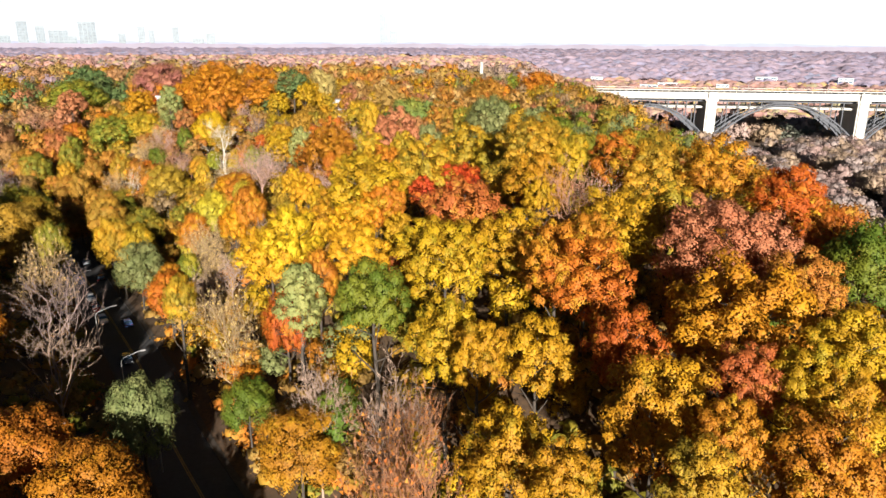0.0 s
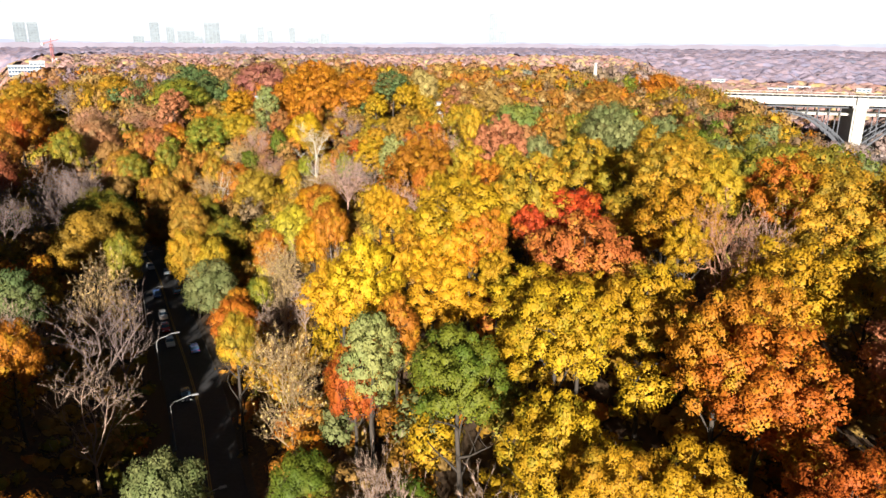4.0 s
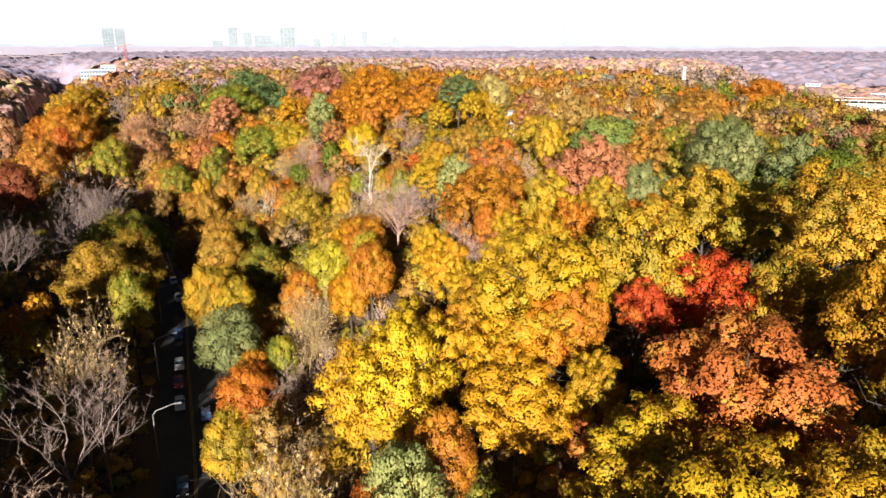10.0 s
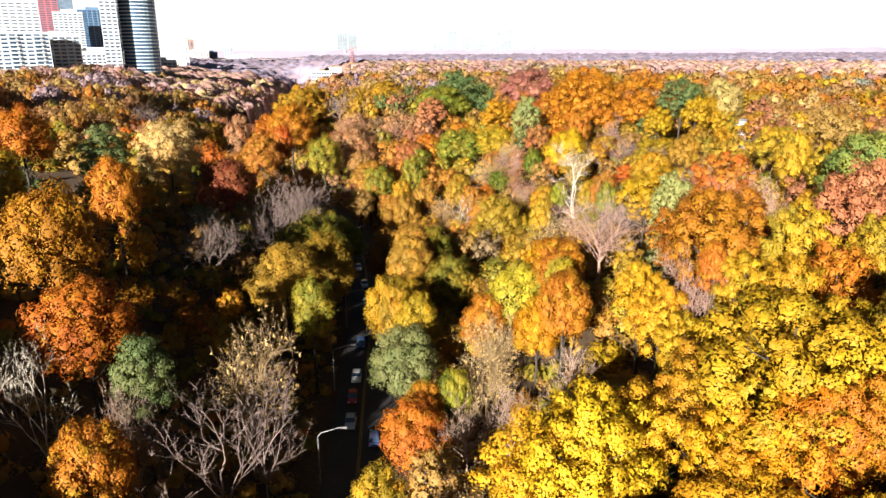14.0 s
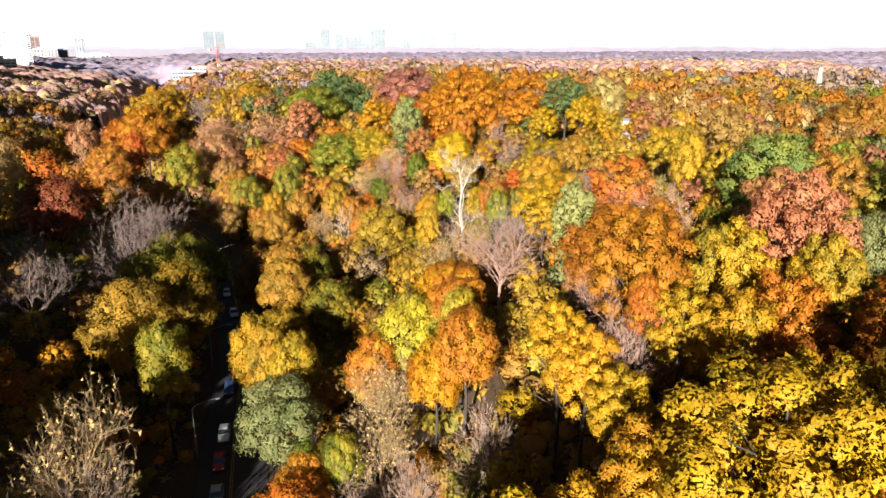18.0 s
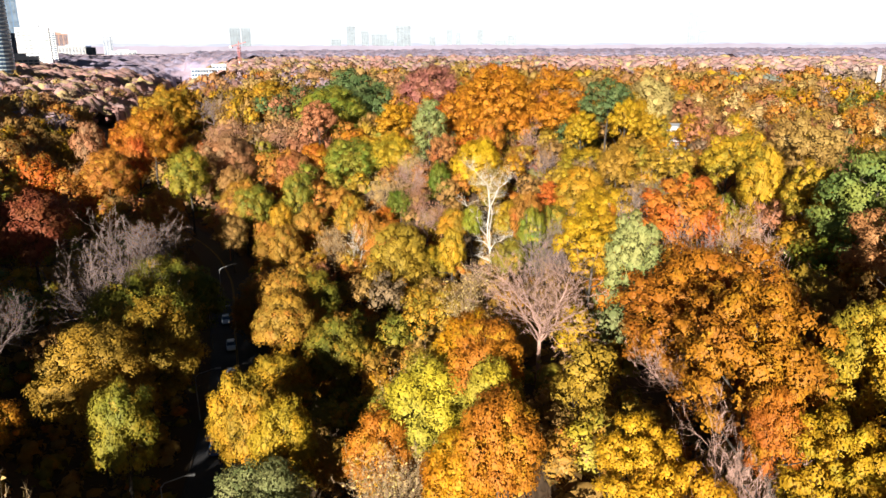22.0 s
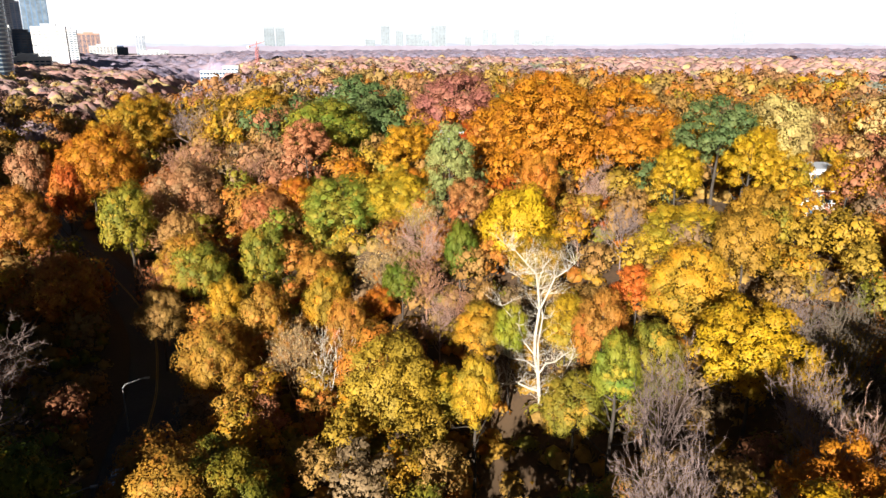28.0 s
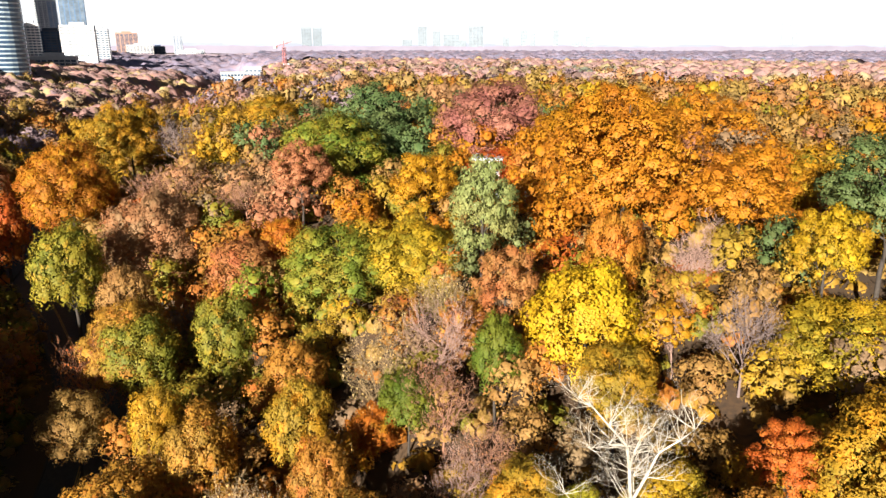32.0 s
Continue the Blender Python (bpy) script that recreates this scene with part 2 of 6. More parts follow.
def height(x, y):
    """The ground's height above the road."""
    x, y = np.asarray(x, float), np.asarray(y, float)
    d = road_offset(x, y)
    right = 20 * step(7, 42, d) + 3 * step(40, 110, d) + 6 * step(248, 300, y + 0.25 * x) * step(30, 70, d)
    left = 25 * step(9, 62, -d) + 6 * step(60, 150, -d)
    h = np.where(d > 0, right, left)
    u = np.clip(((x + 118) * 68 + (y - 238) * -14) / (68 * 68 + 14 * 14), 0, 1.1)
    gully = np.hypot(x + 118 - 68 * u, y - 238 + 14 * u)
    h = h - np.where(d > 0, np.minimum(h, 18 * np.exp(-(gully / 25) ** 2)), 0)
    fall = step(58, 135, x - 0.12 * (y - 100)) * (1 - step(900, 1500, np.hypot(x, y)))
    h = h * (1 - fall) - 4 * fall
    far = np.hypot(x, y)
    h = h - np.where(d < 0, 9 * step(330, 470, far) * step(10, 16, h) * (1 - step(0.9, 1.1, -x / np.maximum(y, 1.0))), 0)
    h = h + step(1200, 2600, far) * (6 + 5 * np.sin(x * 0.0021 + 1) + 4 * np.sin(y * 0.0013 + x * 0.0007))
    h = h + step(20, 60, np.abs(d)) * (1.2 * np.sin(x * 0.07) * np.cos(y * 0.06) + 0.7 * np.sin(0.17 * x + 0.11 * y))
    return h


def ground_at(x, y):
    return float(height(np.array([x]), np.array([y]))[0])


def mesh_of(name, verts, faces, mats=(), smooth=False):
    me = bpy.data.meshes.new(name)
    me.from_pydata(verts if isinstance(verts, list) else verts.tolist(), [], faces if isinstance(faces, list) else faces.tolist())
    for m in mats:
        me.materials.append(m)
    if smooth:
        me.polygons.foreach_set("use_smooth", [True] * len(me.polygons))
    return me


def litter():
    m, nt, b = shader("leaf_litter", 0.95)
    col = mixed(nt, ranged(nt, noise_at(nt, 1.6, 6.0), 0.35, 0.65), (0.045, 0.026, 0.014), (0.085, 0.046, 0.02))
    col = mixed(nt, ranged(nt, noise_at(nt, 0.05, 4.0), 0.45, 0.6), col, (0.062, 0.036, 0.016))
    nt.links.new(col, b.inputs["Base Color"])
    bn = nt.nodes.new("ShaderNodeBump")
    bn.inputs["Strength"].default_value = 0.6
    nt.links.new(noise_at(nt, 4.0, 6.0), bn.inputs["Height"])
    nt.links.new(bn.outputs[0], b.inputs["Normal"])
    return m


def build_ground():
    u = np.linspace(-1, 1, 261)
    g = 330 * u + 4200 * u ** 5
    xs, ys = np.meshgrid(g - 40, g + 190)
    zs = height(xs, ys)
    n = len(u)
    v = np.stack([xs.ravel(), ys.ravel(), zs.ravel()], 1)
    i = np.arange(n * n).reshape(n, n)
    f = np.stack([i[:-1, :-1].ravel(), i[:-1, 1:].ravel(), i[1:, 1:].ravel(), i[1:, :-1].ravel()], 1)
    ob = new("ground", mesh_of("ground", v, f, [litter()], True))
    tagged(ob, "brown leaf-covered forest floor falling to a ravine", "ground", kind="structure")


build_ground()


def thing(name, label, category, m=None, group="", kind=""):
    ob = new(name)
    ob.empty_display_size = 0.5
    if m is not None:
        ob.matrix_basis = m
    return tagged(ob, label, category, group, kind)


def part(name, bm, material, parent, label=""):
    """Links a bmesh or a mesh as one part under a thing or a part."""
    if isinstance(bm, bmesh.types.BMesh):
        me = bpy.data.meshes.new(name)
        bm.to_mesh(me)
        bm.free()
        me.materials.append(material)
    else:
        me = bm
    ob = new(name, me)
    ob.parent = parent
    return tagged(ob, label)
# ---- trees ----
def ico(level):
    bm = bmesh.new()
    bmesh.ops.create_icosphere(bm, subdivisions=level, radius=1)
    bm.verts.ensure_lookup_table()
    v = np.array([w.co[:] for w in bm.verts])
    f = np.array([[w.index for w in q.verts] for q in bm.faces])
    bm.free()
    return v, f


ICO1, ICO2 = ico(1), ico(2)


def sprays(rng, pos, nor, size):
    """A small pointed spray of leaves at each place, lying across its normal."""
    n = len(pos)
    nor = nor / np.linalg.norm(nor, axis=1, keepdims=True)
    t = np.cross(nor, rng.normal(size=(n, 3)))
    t /= np.linalg.norm(t, axis=1, keepdims=True)
    b = np.cross(nor, t)
    s = size * rng.uniform(0.6, 1.35, (n, 1))
    skew = rng.uniform(-0.5, 0.5, (n, 1))
    v = np.stack([pos + t * s * 1.15 + nor * s * 0.2, pos + b * s * 0.85 + t * s * (skew - 0.5), pos - b * s * 0.85 - t * s * (skew + 0.5) - nor * s * 0.2], 1)
    return v.reshape(-1, 3), np.arange(3 * n).reshape(n, 3)


def crown_shape(seed, clumps, leaves, size, tall=0.9, flat=1.0, clump_r=(0.26, 0.42), lean=0.15, core=0.78, reach=(0.52, 0.78), inner=0.5, fill=0.86, calm=0.0, lift=0.2):
    """A crown one metre in radius, its middle at the origin: clumps of leaf sprays with gaps between them."""
    rng = np.random.default_rng(seed)
    k = np.arange(clumps) + 0.5
    z = 1 - 1.62 * k / clumps
    a = k * 2.39996 + rng.uniform(0, 0.8, clumps)
    rr = np.sqrt(np.maximum(1 - z * z, 0.05))
    d = np.stack([rr * np.cos(a), rr * np.sin(a), z], 1) + rng.normal(scale=lean, size=(clumps, 3))
    cr = rng.uniform(*clump_r, clumps)
    reach = rng.uniform(*reach, clumps)
    c = d / np.linalg.norm(d, axis=1, keepdims=True) * reach[:, None] * [1, 1, tall]
    c, cr = np.vstack([c, [[0, 0, 0.0]]]), np.append(cr, inner)
    want, pos, nor, lit = leaves, [], [], []
    while want > 0:
        m = want * 2 + 100
        i = rng.choice(len(cr), m, p=cr ** 2 / (cr ** 2).sum())
        u = rng.normal(size=(m, 3))
        u /= np.linalg.norm(u, axis=1, keepdims=True)
        u[:, 2] = np.where((u[:, 2] < -0.3) & (rng.random(m) < 0.6), -u[:, 2], u[:, 2])
        p = c[i] + u * (cr[i] * (fill + (1.14 - fill) * rng.random(m)))[:, None] * [1, 1, flat]
        p += rng.normal(scale=0.012, size=(m, 3)) + 0.03 * np.sin(p[:, [1, 2, 0]] * 17 + seed)
        keep = np.ones(m, bool)
        for cc, r in zip(c, cr):
            keep &= (((p - cc) / [1, 1, flat]) ** 2).sum(1) > (r * (fill - 0.06)) ** 2
        pos.append(p[keep][:want])
        nor.append((u + rng.normal(scale=0.32, size=(m, 3)) + [0, 0, 0.25 - 0.25 * calm])[keep][:want])
        out = p / np.maximum(np.linalg.norm(p, axis=1, keepdims=True), 1e-6)
        lit.append((u * (0.85 - 0.35 * calm) + out * (0.50 + 0.3 * calm) + rng.normal(scale=0.10, size=(m, 3)) + [0, 0, lift])[keep][:want])
        want -= len(pos[-1])
    v, q = sprays(rng, np.vstack(pos), np.vstack(nor), size)
    vs, fs, at, ns = [v], q.tolist(), len(v), [np.repeat(np.vstack(lit), 3, 0)]
    for cc, r in zip(c, cr) if core else ():
        w = ICO1[0] * (r * core) * [1, 1, flat] * rng.uniform(0.85, 1.12, (len(ICO1[0]), 1)) + cc
        vs.append(w)
        ns.append((w - cc) / r * (0.9 - 0.6 * calm) + w * 0.5 + [0, 0, lift])
        fs += (ICO1[1] + at).tolist()
        at += len(w)
    n = np.vstack(ns)
    return np.vstack(vs), fs, n / np.linalg.norm(n, axis=1, keepdims=True)


def tube(path, radii, sides=5):
    """Rings along a path, joined to a tapering limb."""
    vs, fs = [], []
    for i, (p, r) in enumerate(zip(path, radii)):
        d = Vector(path[min(i + 1, len(path) - 1)]) - Vector(path[max(i - 1, 0)])
        x = d.cross(Vector((0.31, 0.9, 0.2))).normalized()
        y = d.cross(x).normalized()
        for k in range(sides):
            a = 2 * math.pi * k / sides
            vs.append(tuple(Vector(p) + (x * math.cos(a) + y * math.sin(a)) * r))
        if i:
            b = (i - 1) * sides
            fs += [(b + k, b + (k + 1) % sides, b + sides + (k + 1) % sides, b + sides + k) for k in range(sides)]
    return vs, fs


class Limbs:
    def __init__(self, seed):
        self.rng, self.v, self.f, self.tips = random.Random(seed), [], [], []

    def add(self, path, radii, sides):
        v, f = tube(path, radii, sides)
        n = len(self.v)
        self.v += v
        self.f += [tuple(i + n for i in q) for q in f]

    def grow(self, p, d, length, r, level, up, forks, sides=5):
        rng = self.rng
        path, radii, n = [p], [r], (5, 4, 3, 3, 2)[min(level, 4)]
        d = d.normalized()
        for i in range(n):
            d = (d + Vector((rng.gauss(0, 1), rng.gauss(0, 1), rng.gauss(0, 1))) * 0.17 + Vector((0, 0, up))).normalized()
            path.append(path[-1] + d * (length / n))
            radii.append(r * (1 - 0.72 * (i + 1) / n))
        self.add([tuple(q) for q in path], radii, sides)
        if level >= len(forks):
            self.tips.append((path[-1], d))
            return
        for k in range(forks[level]):
            at = rng.uniform(0.35, 1.0) if level else rng.uniform(0.3, 1.0)
            i = min(int(at * n), n - 1)
            q = path[i].lerp(path[i + 1], at * n - i) if i + 1 <= n else path[-1]
            side = Vector((rng.gauss(0, 1), rng.gauss(0, 1), rng.uniform(-0.2, 0.6)))
            side = (side - d * side.dot(d)).normalized()
            self.grow(q, d * rng.uniform(0.55, 0.9) + side * rng.uniform(0.5, 0.95), length * rng.uniform(0.42, 0.66), max(radii[i] * rng.uniform(0.4, 0.62), 0.0012), level + 1, up, forks, max(3, sides - 1))


def bare_shape(seed, forks=(10, 7, 6), up=0.05, spread=1.0, trunk=0.55, thick=0.016, twigs=7, twig_len=0.10, even=0.0):
    """A leafless tree one metre high: trunk, limbs, branches and fine twigs."""
    L = Limbs(seed)
    if even:
        L.add([(0, 0, 0), (0.006, 0.004, 0.16), (-0.004, 0.006, 0.34), (0.008, -0.004, 0.6)], [thick, thick * 0.8, thick * 0.62, thick * 0.2], 7)
        for k in range(forks[0]):
            a, rise = k * 2.4 + L.rng.uniform(-0.4, 0.4), L.rng.uniform(0.25, 2.0)
            L.grow(Vector((0, 0, L.rng.uniform(0.22, 0.58))), Vector((math.cos(a), math.sin(a), rise)), L.rng.uniform(0.40, 0.52), thick * 0.46, 1, up, forks, 5)
    else:
        L.grow(Vector((0, 0, 0)), Vector((0, 0, 1)), trunk, thick, 0, up, forks, 6)
    v, f = np.array(L.v) * [spread, spread, 1], list(L.f)
    rng = np.random.default_rng(seed)
    pts = np.array([t[0][:] for t in L.tips]) * [spread, spread, 1]
    ds = np.array([t[1][:] for t in L.tips])
    P, D = np.repeat(pts, twigs, 0), np.repeat(ds, twigs, 0)
    D = D + rng.normal(scale=0.55, size=D.shape) + [0, 0, 0.25]
    D /= np.linalg.norm(D, axis=1, keepdims=True)
    W = np.cross(D, rng.normal(size=D.shape))
    W = W / np.linalg.norm(W, axis=1, keepdims=True) * 0.0014
    ln = rng.uniform(0.5, 1.3, (len(P), 1)) * twig_len
    P = P - D * ln * 0.25
    tv = np.stack([P - W, P + W, P + D * ln], 1).reshape(-1, 3)
    top = max(v[:, 2].max(), tv[:, 2].max())
    if even:
        k = even * top / np.percentile(np.hypot(pts[:, 0], pts[:, 1]), 92)
        v, tv, pts = v * [k, k, 1], tv * [k, k, 1], pts * [k, k, 1]
    return v / top, f, tv / top, np.arange(len(tv)).reshape(-1, 3), pts / top


def shared(name, v, f, n=None, smooth=False):
    me = mesh_of(name, v, f, smooth=smooth or n is not None)
    if n is not None:
        me.normals_split_custom_set_from_vertices(n.tolist())
    me.materials.append(None)
    return me


def wear(ob, mat):
    ob.material_slots[0].link = "OBJECT"
    ob.material_slots[0].material = mat
    return ob


CROWNS = {
    "oak": [shared("oak_crown", *crown_shape(s, 95, 15000, 0.0235, 0.98, 0.9, (0.09, 0.20), 0.28, reach=(0.48, 0.92), inner=0.32, fill=0.76, core=0.5)) for s in (1, 2, 3)],
    "oakbig": [shared("oak_crown", *crown_shape(s, 170, 26000, 0.0170, 0.98, 0.9, (0.07, 0.155), 0.26, reach=(0.50, 0.93), inner=0.34, fill=0.76, core=0.5)) for s in (24, 25)],
    "oakmid": [shared("oak_crown", *crown_shape(s, 90, 12000, 0.0235, 0.98, 0.9, (0.10, 0.21), 0.24, reach=(0.50, 0.90), inner=0.36, fill=0.76, core=0.5)) for s in (15, 16, 17)],
    "oakfar": [shared("oak_crown", *crown_shape(s, 70, 7000, 0.031, 0.98, 0.9, (0.13, 0.23), 0.2, reach=(0.52, 0.86), inner=0.42, fill=0.76, core=0.5, calm=0.2)) for s in (4, 5, 6)],
    "maple": [shared("maple_crown", *crown_shape(s, 80, 15000, 0.022, 1.05, 1.0, (0.13, 0.25), 0.2, reach=(0.58, 0.80), inner=0.54, fill=0.78, core=0.5, calm=0.35)) for s in (7, 8, 9)],
    "maplebig": [shared("maple_crown", *crown_shape(s, 130, 26000, 0.0160, 1.05, 1.0, (0.10, 0.19), 0.2, reach=(0.60, 0.84), inner=0.56, fill=0.78, core=0.5, calm=0.35)) for s in (26, 27)],
    "maplemid": [shared("maple_crown", *crown_shape(s, 72, 12000, 0.0235, 1.05, 1.0, (0.14, 0.26), 0.2, reach=(0.58, 0.80), inner=0.54, fill=0.78, core=0.5, calm=0.35)) for s in (18, 19, 20)],
    "maplefar": [shared("maple_crown", *crown_shape(s, 56, 7000, 0.031, 1.05, 1.0, (0.17, 0.28), 0.2, inner=0.52, fill=0.78, core=0.5, calm=0.4)) for s in (10, 11, 12)],
    "pine": [shared("pine_crown", *crown_shape(s, 90, 11000, 0.024, 1.1, 0.5, (0.13, 0.24), 0.25, core=0.5)) for s in (13, 14)],
}
TRUNK_PATH = [(0, 0, -0.06), (0.004, 0.002, 0.1), (0.01, -0.006, 0.35), (0.0, 0.008, 0.62), (0.006, 0.0, 0.9)]


def trunk_shape(seed):
    L = Limbs(seed)
    L.add(TRUNK_PATH, [0.020, 0.013, 0.011, 0.008, 0.003], 7)
    for k in range(7):
        a = k * 2.4
        z = 0.38 + 0.06 * k
        L.grow(Vector((0, 0, z)), Vector((math.cos(a), math.sin(a), 0.9)), 0.19, 0.006, 2, 0.05, (0, 0, 2), 4)
    return shared("trunk", L.v, L.f, smooth=True)


TRUNKS = [trunk_shape(s) for s in (21, 22)]
BARE, SPARSE = [], []
for s in (31, 32, 33, 34):
    bv, bf, tv, tf, btips = bare_shape(s, forks=(10, 8, 6), up=0.05, spread=1.0, thick=0.021, twigs=6, twig_len=0.075, even=0.34)
    BARE.append((shared("bare_limbs", bv, bf), shared("fine_twigs", tv, tf)))
    rg = np.random.default_rng(s)
    pk = btips[rg.choice(len(btips), min(len(btips), 520), replace=False)] + rg.normal(scale=0.012, size=(min(len(btips), 520), 3))
    SPARSE.append(shared("sparse_leaves", *sprays(rg, pk, rg.normal(size=pk.shape) + [0, 0, 0.5], 0.0095)))


def bare_pair(*a, **k):
    q = bare_shape(*a, **k)
    return shared("bare_limbs", *q[:2]), shared("fine_twigs", *q[2:4])


TALL = [bare_pair(s, forks=(14, 6, 5), up=0.22, spread=0.62, trunk=0.8) for s in (41, 42)]
PALE = [bare_pair(s, forks=(6, 5, 4), up=0.10, spread=1.0, thick=0.016, twigs=5, twig_len=0.075, even=0.36) for s in (51, 52)]
WORDS = {
    "yellow": "yellow", "brightyellow": "bright yellow", "yellow2": "dull yellow", "gold": "golden", "amber": "amber", "amber2": "yellow and amber", "tawny": "tawny orange", "olivegold": "olive-gold",
    "olive": "olive-brown", "olivegreen": "olive-green", "green": "green", "green2": "fresh green", "green3": "yellow-green", "darkgreen": "dark green", "greygreen": "grey-green",
    "lightgreen": "pale green", "orange": "orange", "ochre": "ochre", "rust": "rust-orange", "rust2": "rust and olive", "red": "scarlet", "red2": "dull red", "redorange": "red-orange",
    "darkred": "dark red", "plum": "plum-red", "salmon": "salmon-pink", "salmonbare": "thinning salmon", "brown": "brown", "browngold": "brown-gold", "tan": "tan", "mauve": "mauve", "rose": "haze-tinted rose-brown", "fawn": "fawn", "taupe": "taupe-brown", "dusk": "dusky red-brown", "russet": "haze-tinted russet-brown", "bronze": "bronze", "straw": "haze-tinted straw-yellow", "slate": "haze-tinted slate-green", "cream": "cream-yellow", "heath": "rosy brown", "umber": "umber-brown", "ash": "ash-grey",
}
STAND = []


def tree(kind, x, y, top, r, col, grade=""):
    """One tree with its trunk on the ground, its crown's top at the given height and its crown's radius."""
    z = ground_at(x, y)
    top = max(top, z + 1.6 * r, z + 6.0)
    n = len(STAND)
    STAND.append((x, y, r, top, col))
    turn = Matrix.Rotation(n * 2.4, 4, "Z")
    tall = top - z
    if kind in ("bare", "baretall", "birch"):
        pool = {"bare": BARE, "baretall": TALL, "birch": PALE}[kind]
        if col == "white" or grade == "open":
            pool = PALE
        where = "leafless {} tree with a haze of fine twigs".format({"grey": "grey", "purple": "purple-grey", "white": "white-barked", "twig": "brown", "pinktwig": "pinkish-brown", "tantwig": "tan", "rusttwig": "rust-brown", "salmontwig": "salmon-brown"}[col])
        if kind == "birch":
            where = "leafless white-barked birch standing in shade"
        t = thing("birch_tree" if kind == "birch" else "bare_tree", where, "tree", Matrix.Translation((x, y, z)) @ turn, "trees of the ravine")
        limbs = wear(part("trunk", pool[n % len(pool)][0], None, t), BARK[col])
        twigs = wear(part("branchwork", pool[n % len(pool)][1], None, t), BARK[col])
        tagged(twigs, kind="stuff")
        wide = min(max(r / 0.36, tall * 0.6), tall * 1.35) if kind != "baretall" else r / 0.24
        limbs.scale = twigs.scale = (wide, wide, tall)
        limbs.location.z = twigs.location.z = -0.2
        if col in ("tantwig", "rusttwig", "salmontwig"):
            lv = wear(part("foliage", SPARSE[n % len(SPARSE)], None, t, "few remaining dry leaves"), LEAF[{"tantwig": "tan", "rusttwig": "rust", "salmontwig": "salmonbare"}[col]])
            lv.scale, lv.location.z = (wide, wide, tall), -0.2
        return t
    pool = CROWNS["pine"] if kind == "pine" else CROWNS[kind + "big" if r > 7.2 and kind in ("oak", "maple") else kind + grade]
    names = {"oak": "oak_tree", "maple": "maple_tree", "pine": "pine_tree"}
    words = {"oak": "{} broad-crowned oak in autumn leaf", "maple": "{} round-crowned maple in autumn leaf", "pine": "{} tree with layered drooping boughs"}
    t = thing(names[kind], words[kind].format(WORDS[col]), "tree", Matrix.Translation((x, y, z)) @ turn, "trees of the ravine")
    tr = wear(part("trunk", TRUNKS[n % 2], None, t, "dark bark"), BARK["bark"])
    tr.scale = (tall * 0.95, tall * 0.95, tall * 0.95)
    crown = wear(part("crown", pool[n % len(pool)], None, t), LEAF[col])
    broad, deep, most = {"oak": (0.95, 0.26, 1.27), "maple": (1.06, 0.33, 1.6), "pine": (1.2, 0.38, 1.7)}[kind]
    r *= {"oak": 1.0 if grade else 1.06, "maple": 1.08, "pine": 1.0}[kind]
    half = min(max(r * broad, tall * deep), (tall - 0.5) / 1.9, r * most)
    crown.scale = (r, r, half)
    crown.location.z = tall - half * 1.04
    return t

tree("oak", -29.1, 233.2, 31.9, 6.7, "yellow")
tree("bare", -34.9, 205.3, 32.5, 4.1, "purple")
tree("bare", -23.9, 217.4, 34.8, 3.7, "purple")
tree("bare", -23.9, 239.8, 34.0, 4.2, "purple")
tree("bare", -19.4, 234.9, 36.2, 5.2, "grey")
tree("bare", -25.0, 205.7, 35.6, 3.5, "pinktwig")
tree("oak", -26.3, 197.9, 35.7, 3.4, "gold")
tree("maple", -39.5, 235.7, 26.8, 4.4, "olive")
tree("oak", 40.5, 76.5, 43.5, 7.9, "salmon")
tree("oak", 34.1, 59.5, 40.8, 7.0, "gold")
tree("oak", 44.8, 113.8, 46.1, 8.3, "olivegold", "mid")
tree("oak", 53.4, 107.2, 46.1, 6.2, "amber", "mid")
tree("oak", 31.4, 90.6, 41.1, 6.6, "yellow")
tree("oak", 15.8, 67.0, 32.0, 4.4, "yellow")
tree("oak", 23.0, 51.2, 34.9, 5.3, "yellow")
tree("oak", 22.8, 73.8, 39.1, 5.7, "amber")
tree("oak", 60.4, 97.2, 42.9, 5.5, "red", "mid")
tree("oak", 40.6, 52.7, 38.2, 4.7, "yellow")
tree("maple", -11.0, 75.7, 17.7, 5.6, "tawny")
tree("bare", 0.8, 68.8, 27.9, 5.4, "twig")
tree("oak", 9.8, 50.2, 30.9, 4.2, "yellow")
tree("oak", 31.5, 41.1, 34.9, 4.3, "orange")
tree("bare", -49.3, 98.1, 20.6, 7.0, "twig", "open")
tree("maple", -31.6, 81.5, 19.8, 4.6, "greygreen")
tree("maple", -31.8, 65.4, 20.2, 6.3, "tawny")
tree("maple", -20.4, 92.4, 13.2, 4.2, "green")
tree("maple", 56.9, 74.0, 40.0, 5.3, "green")
tree("oak", 58.7, 83.2, 39.8, 3.7, "orange", "mid")
tree("oak", 43.3, 65.3, 39.4, 4.5, "rust")
tree("oak", 22.1, 40.4, 33.4, 3.4, "olivegold")
tree("oak", 35.6, 46.4, 35.8, 3.0, "yellow")
tree("bare", 1.4, 51.5, 30.6, 3.8, "rusttwig")
tree("bare", -8.9, 79.1, 24.0, 3.5, "twig")
tree("oak", 12.5, 119.1, 40.0, 5.2, "red")
tree("oak", 11.5, 98.5, 41.1, 6.9, "rust")
tree("oak", 7.7, 85.1, 38.1, 5.7, "yellow")
tree("pine", -13.0, 98.7, 29.6, 4.4, "lightgreen")
tree("oak", -1.7, 82.5, 34.1, 4.5, "green")
tree("bare", 27.3, 96.5, 45.2, 4.4, "salmontwig")
tree("oak", 23.5, 104.1, 44.0, 5.1, "yellow")
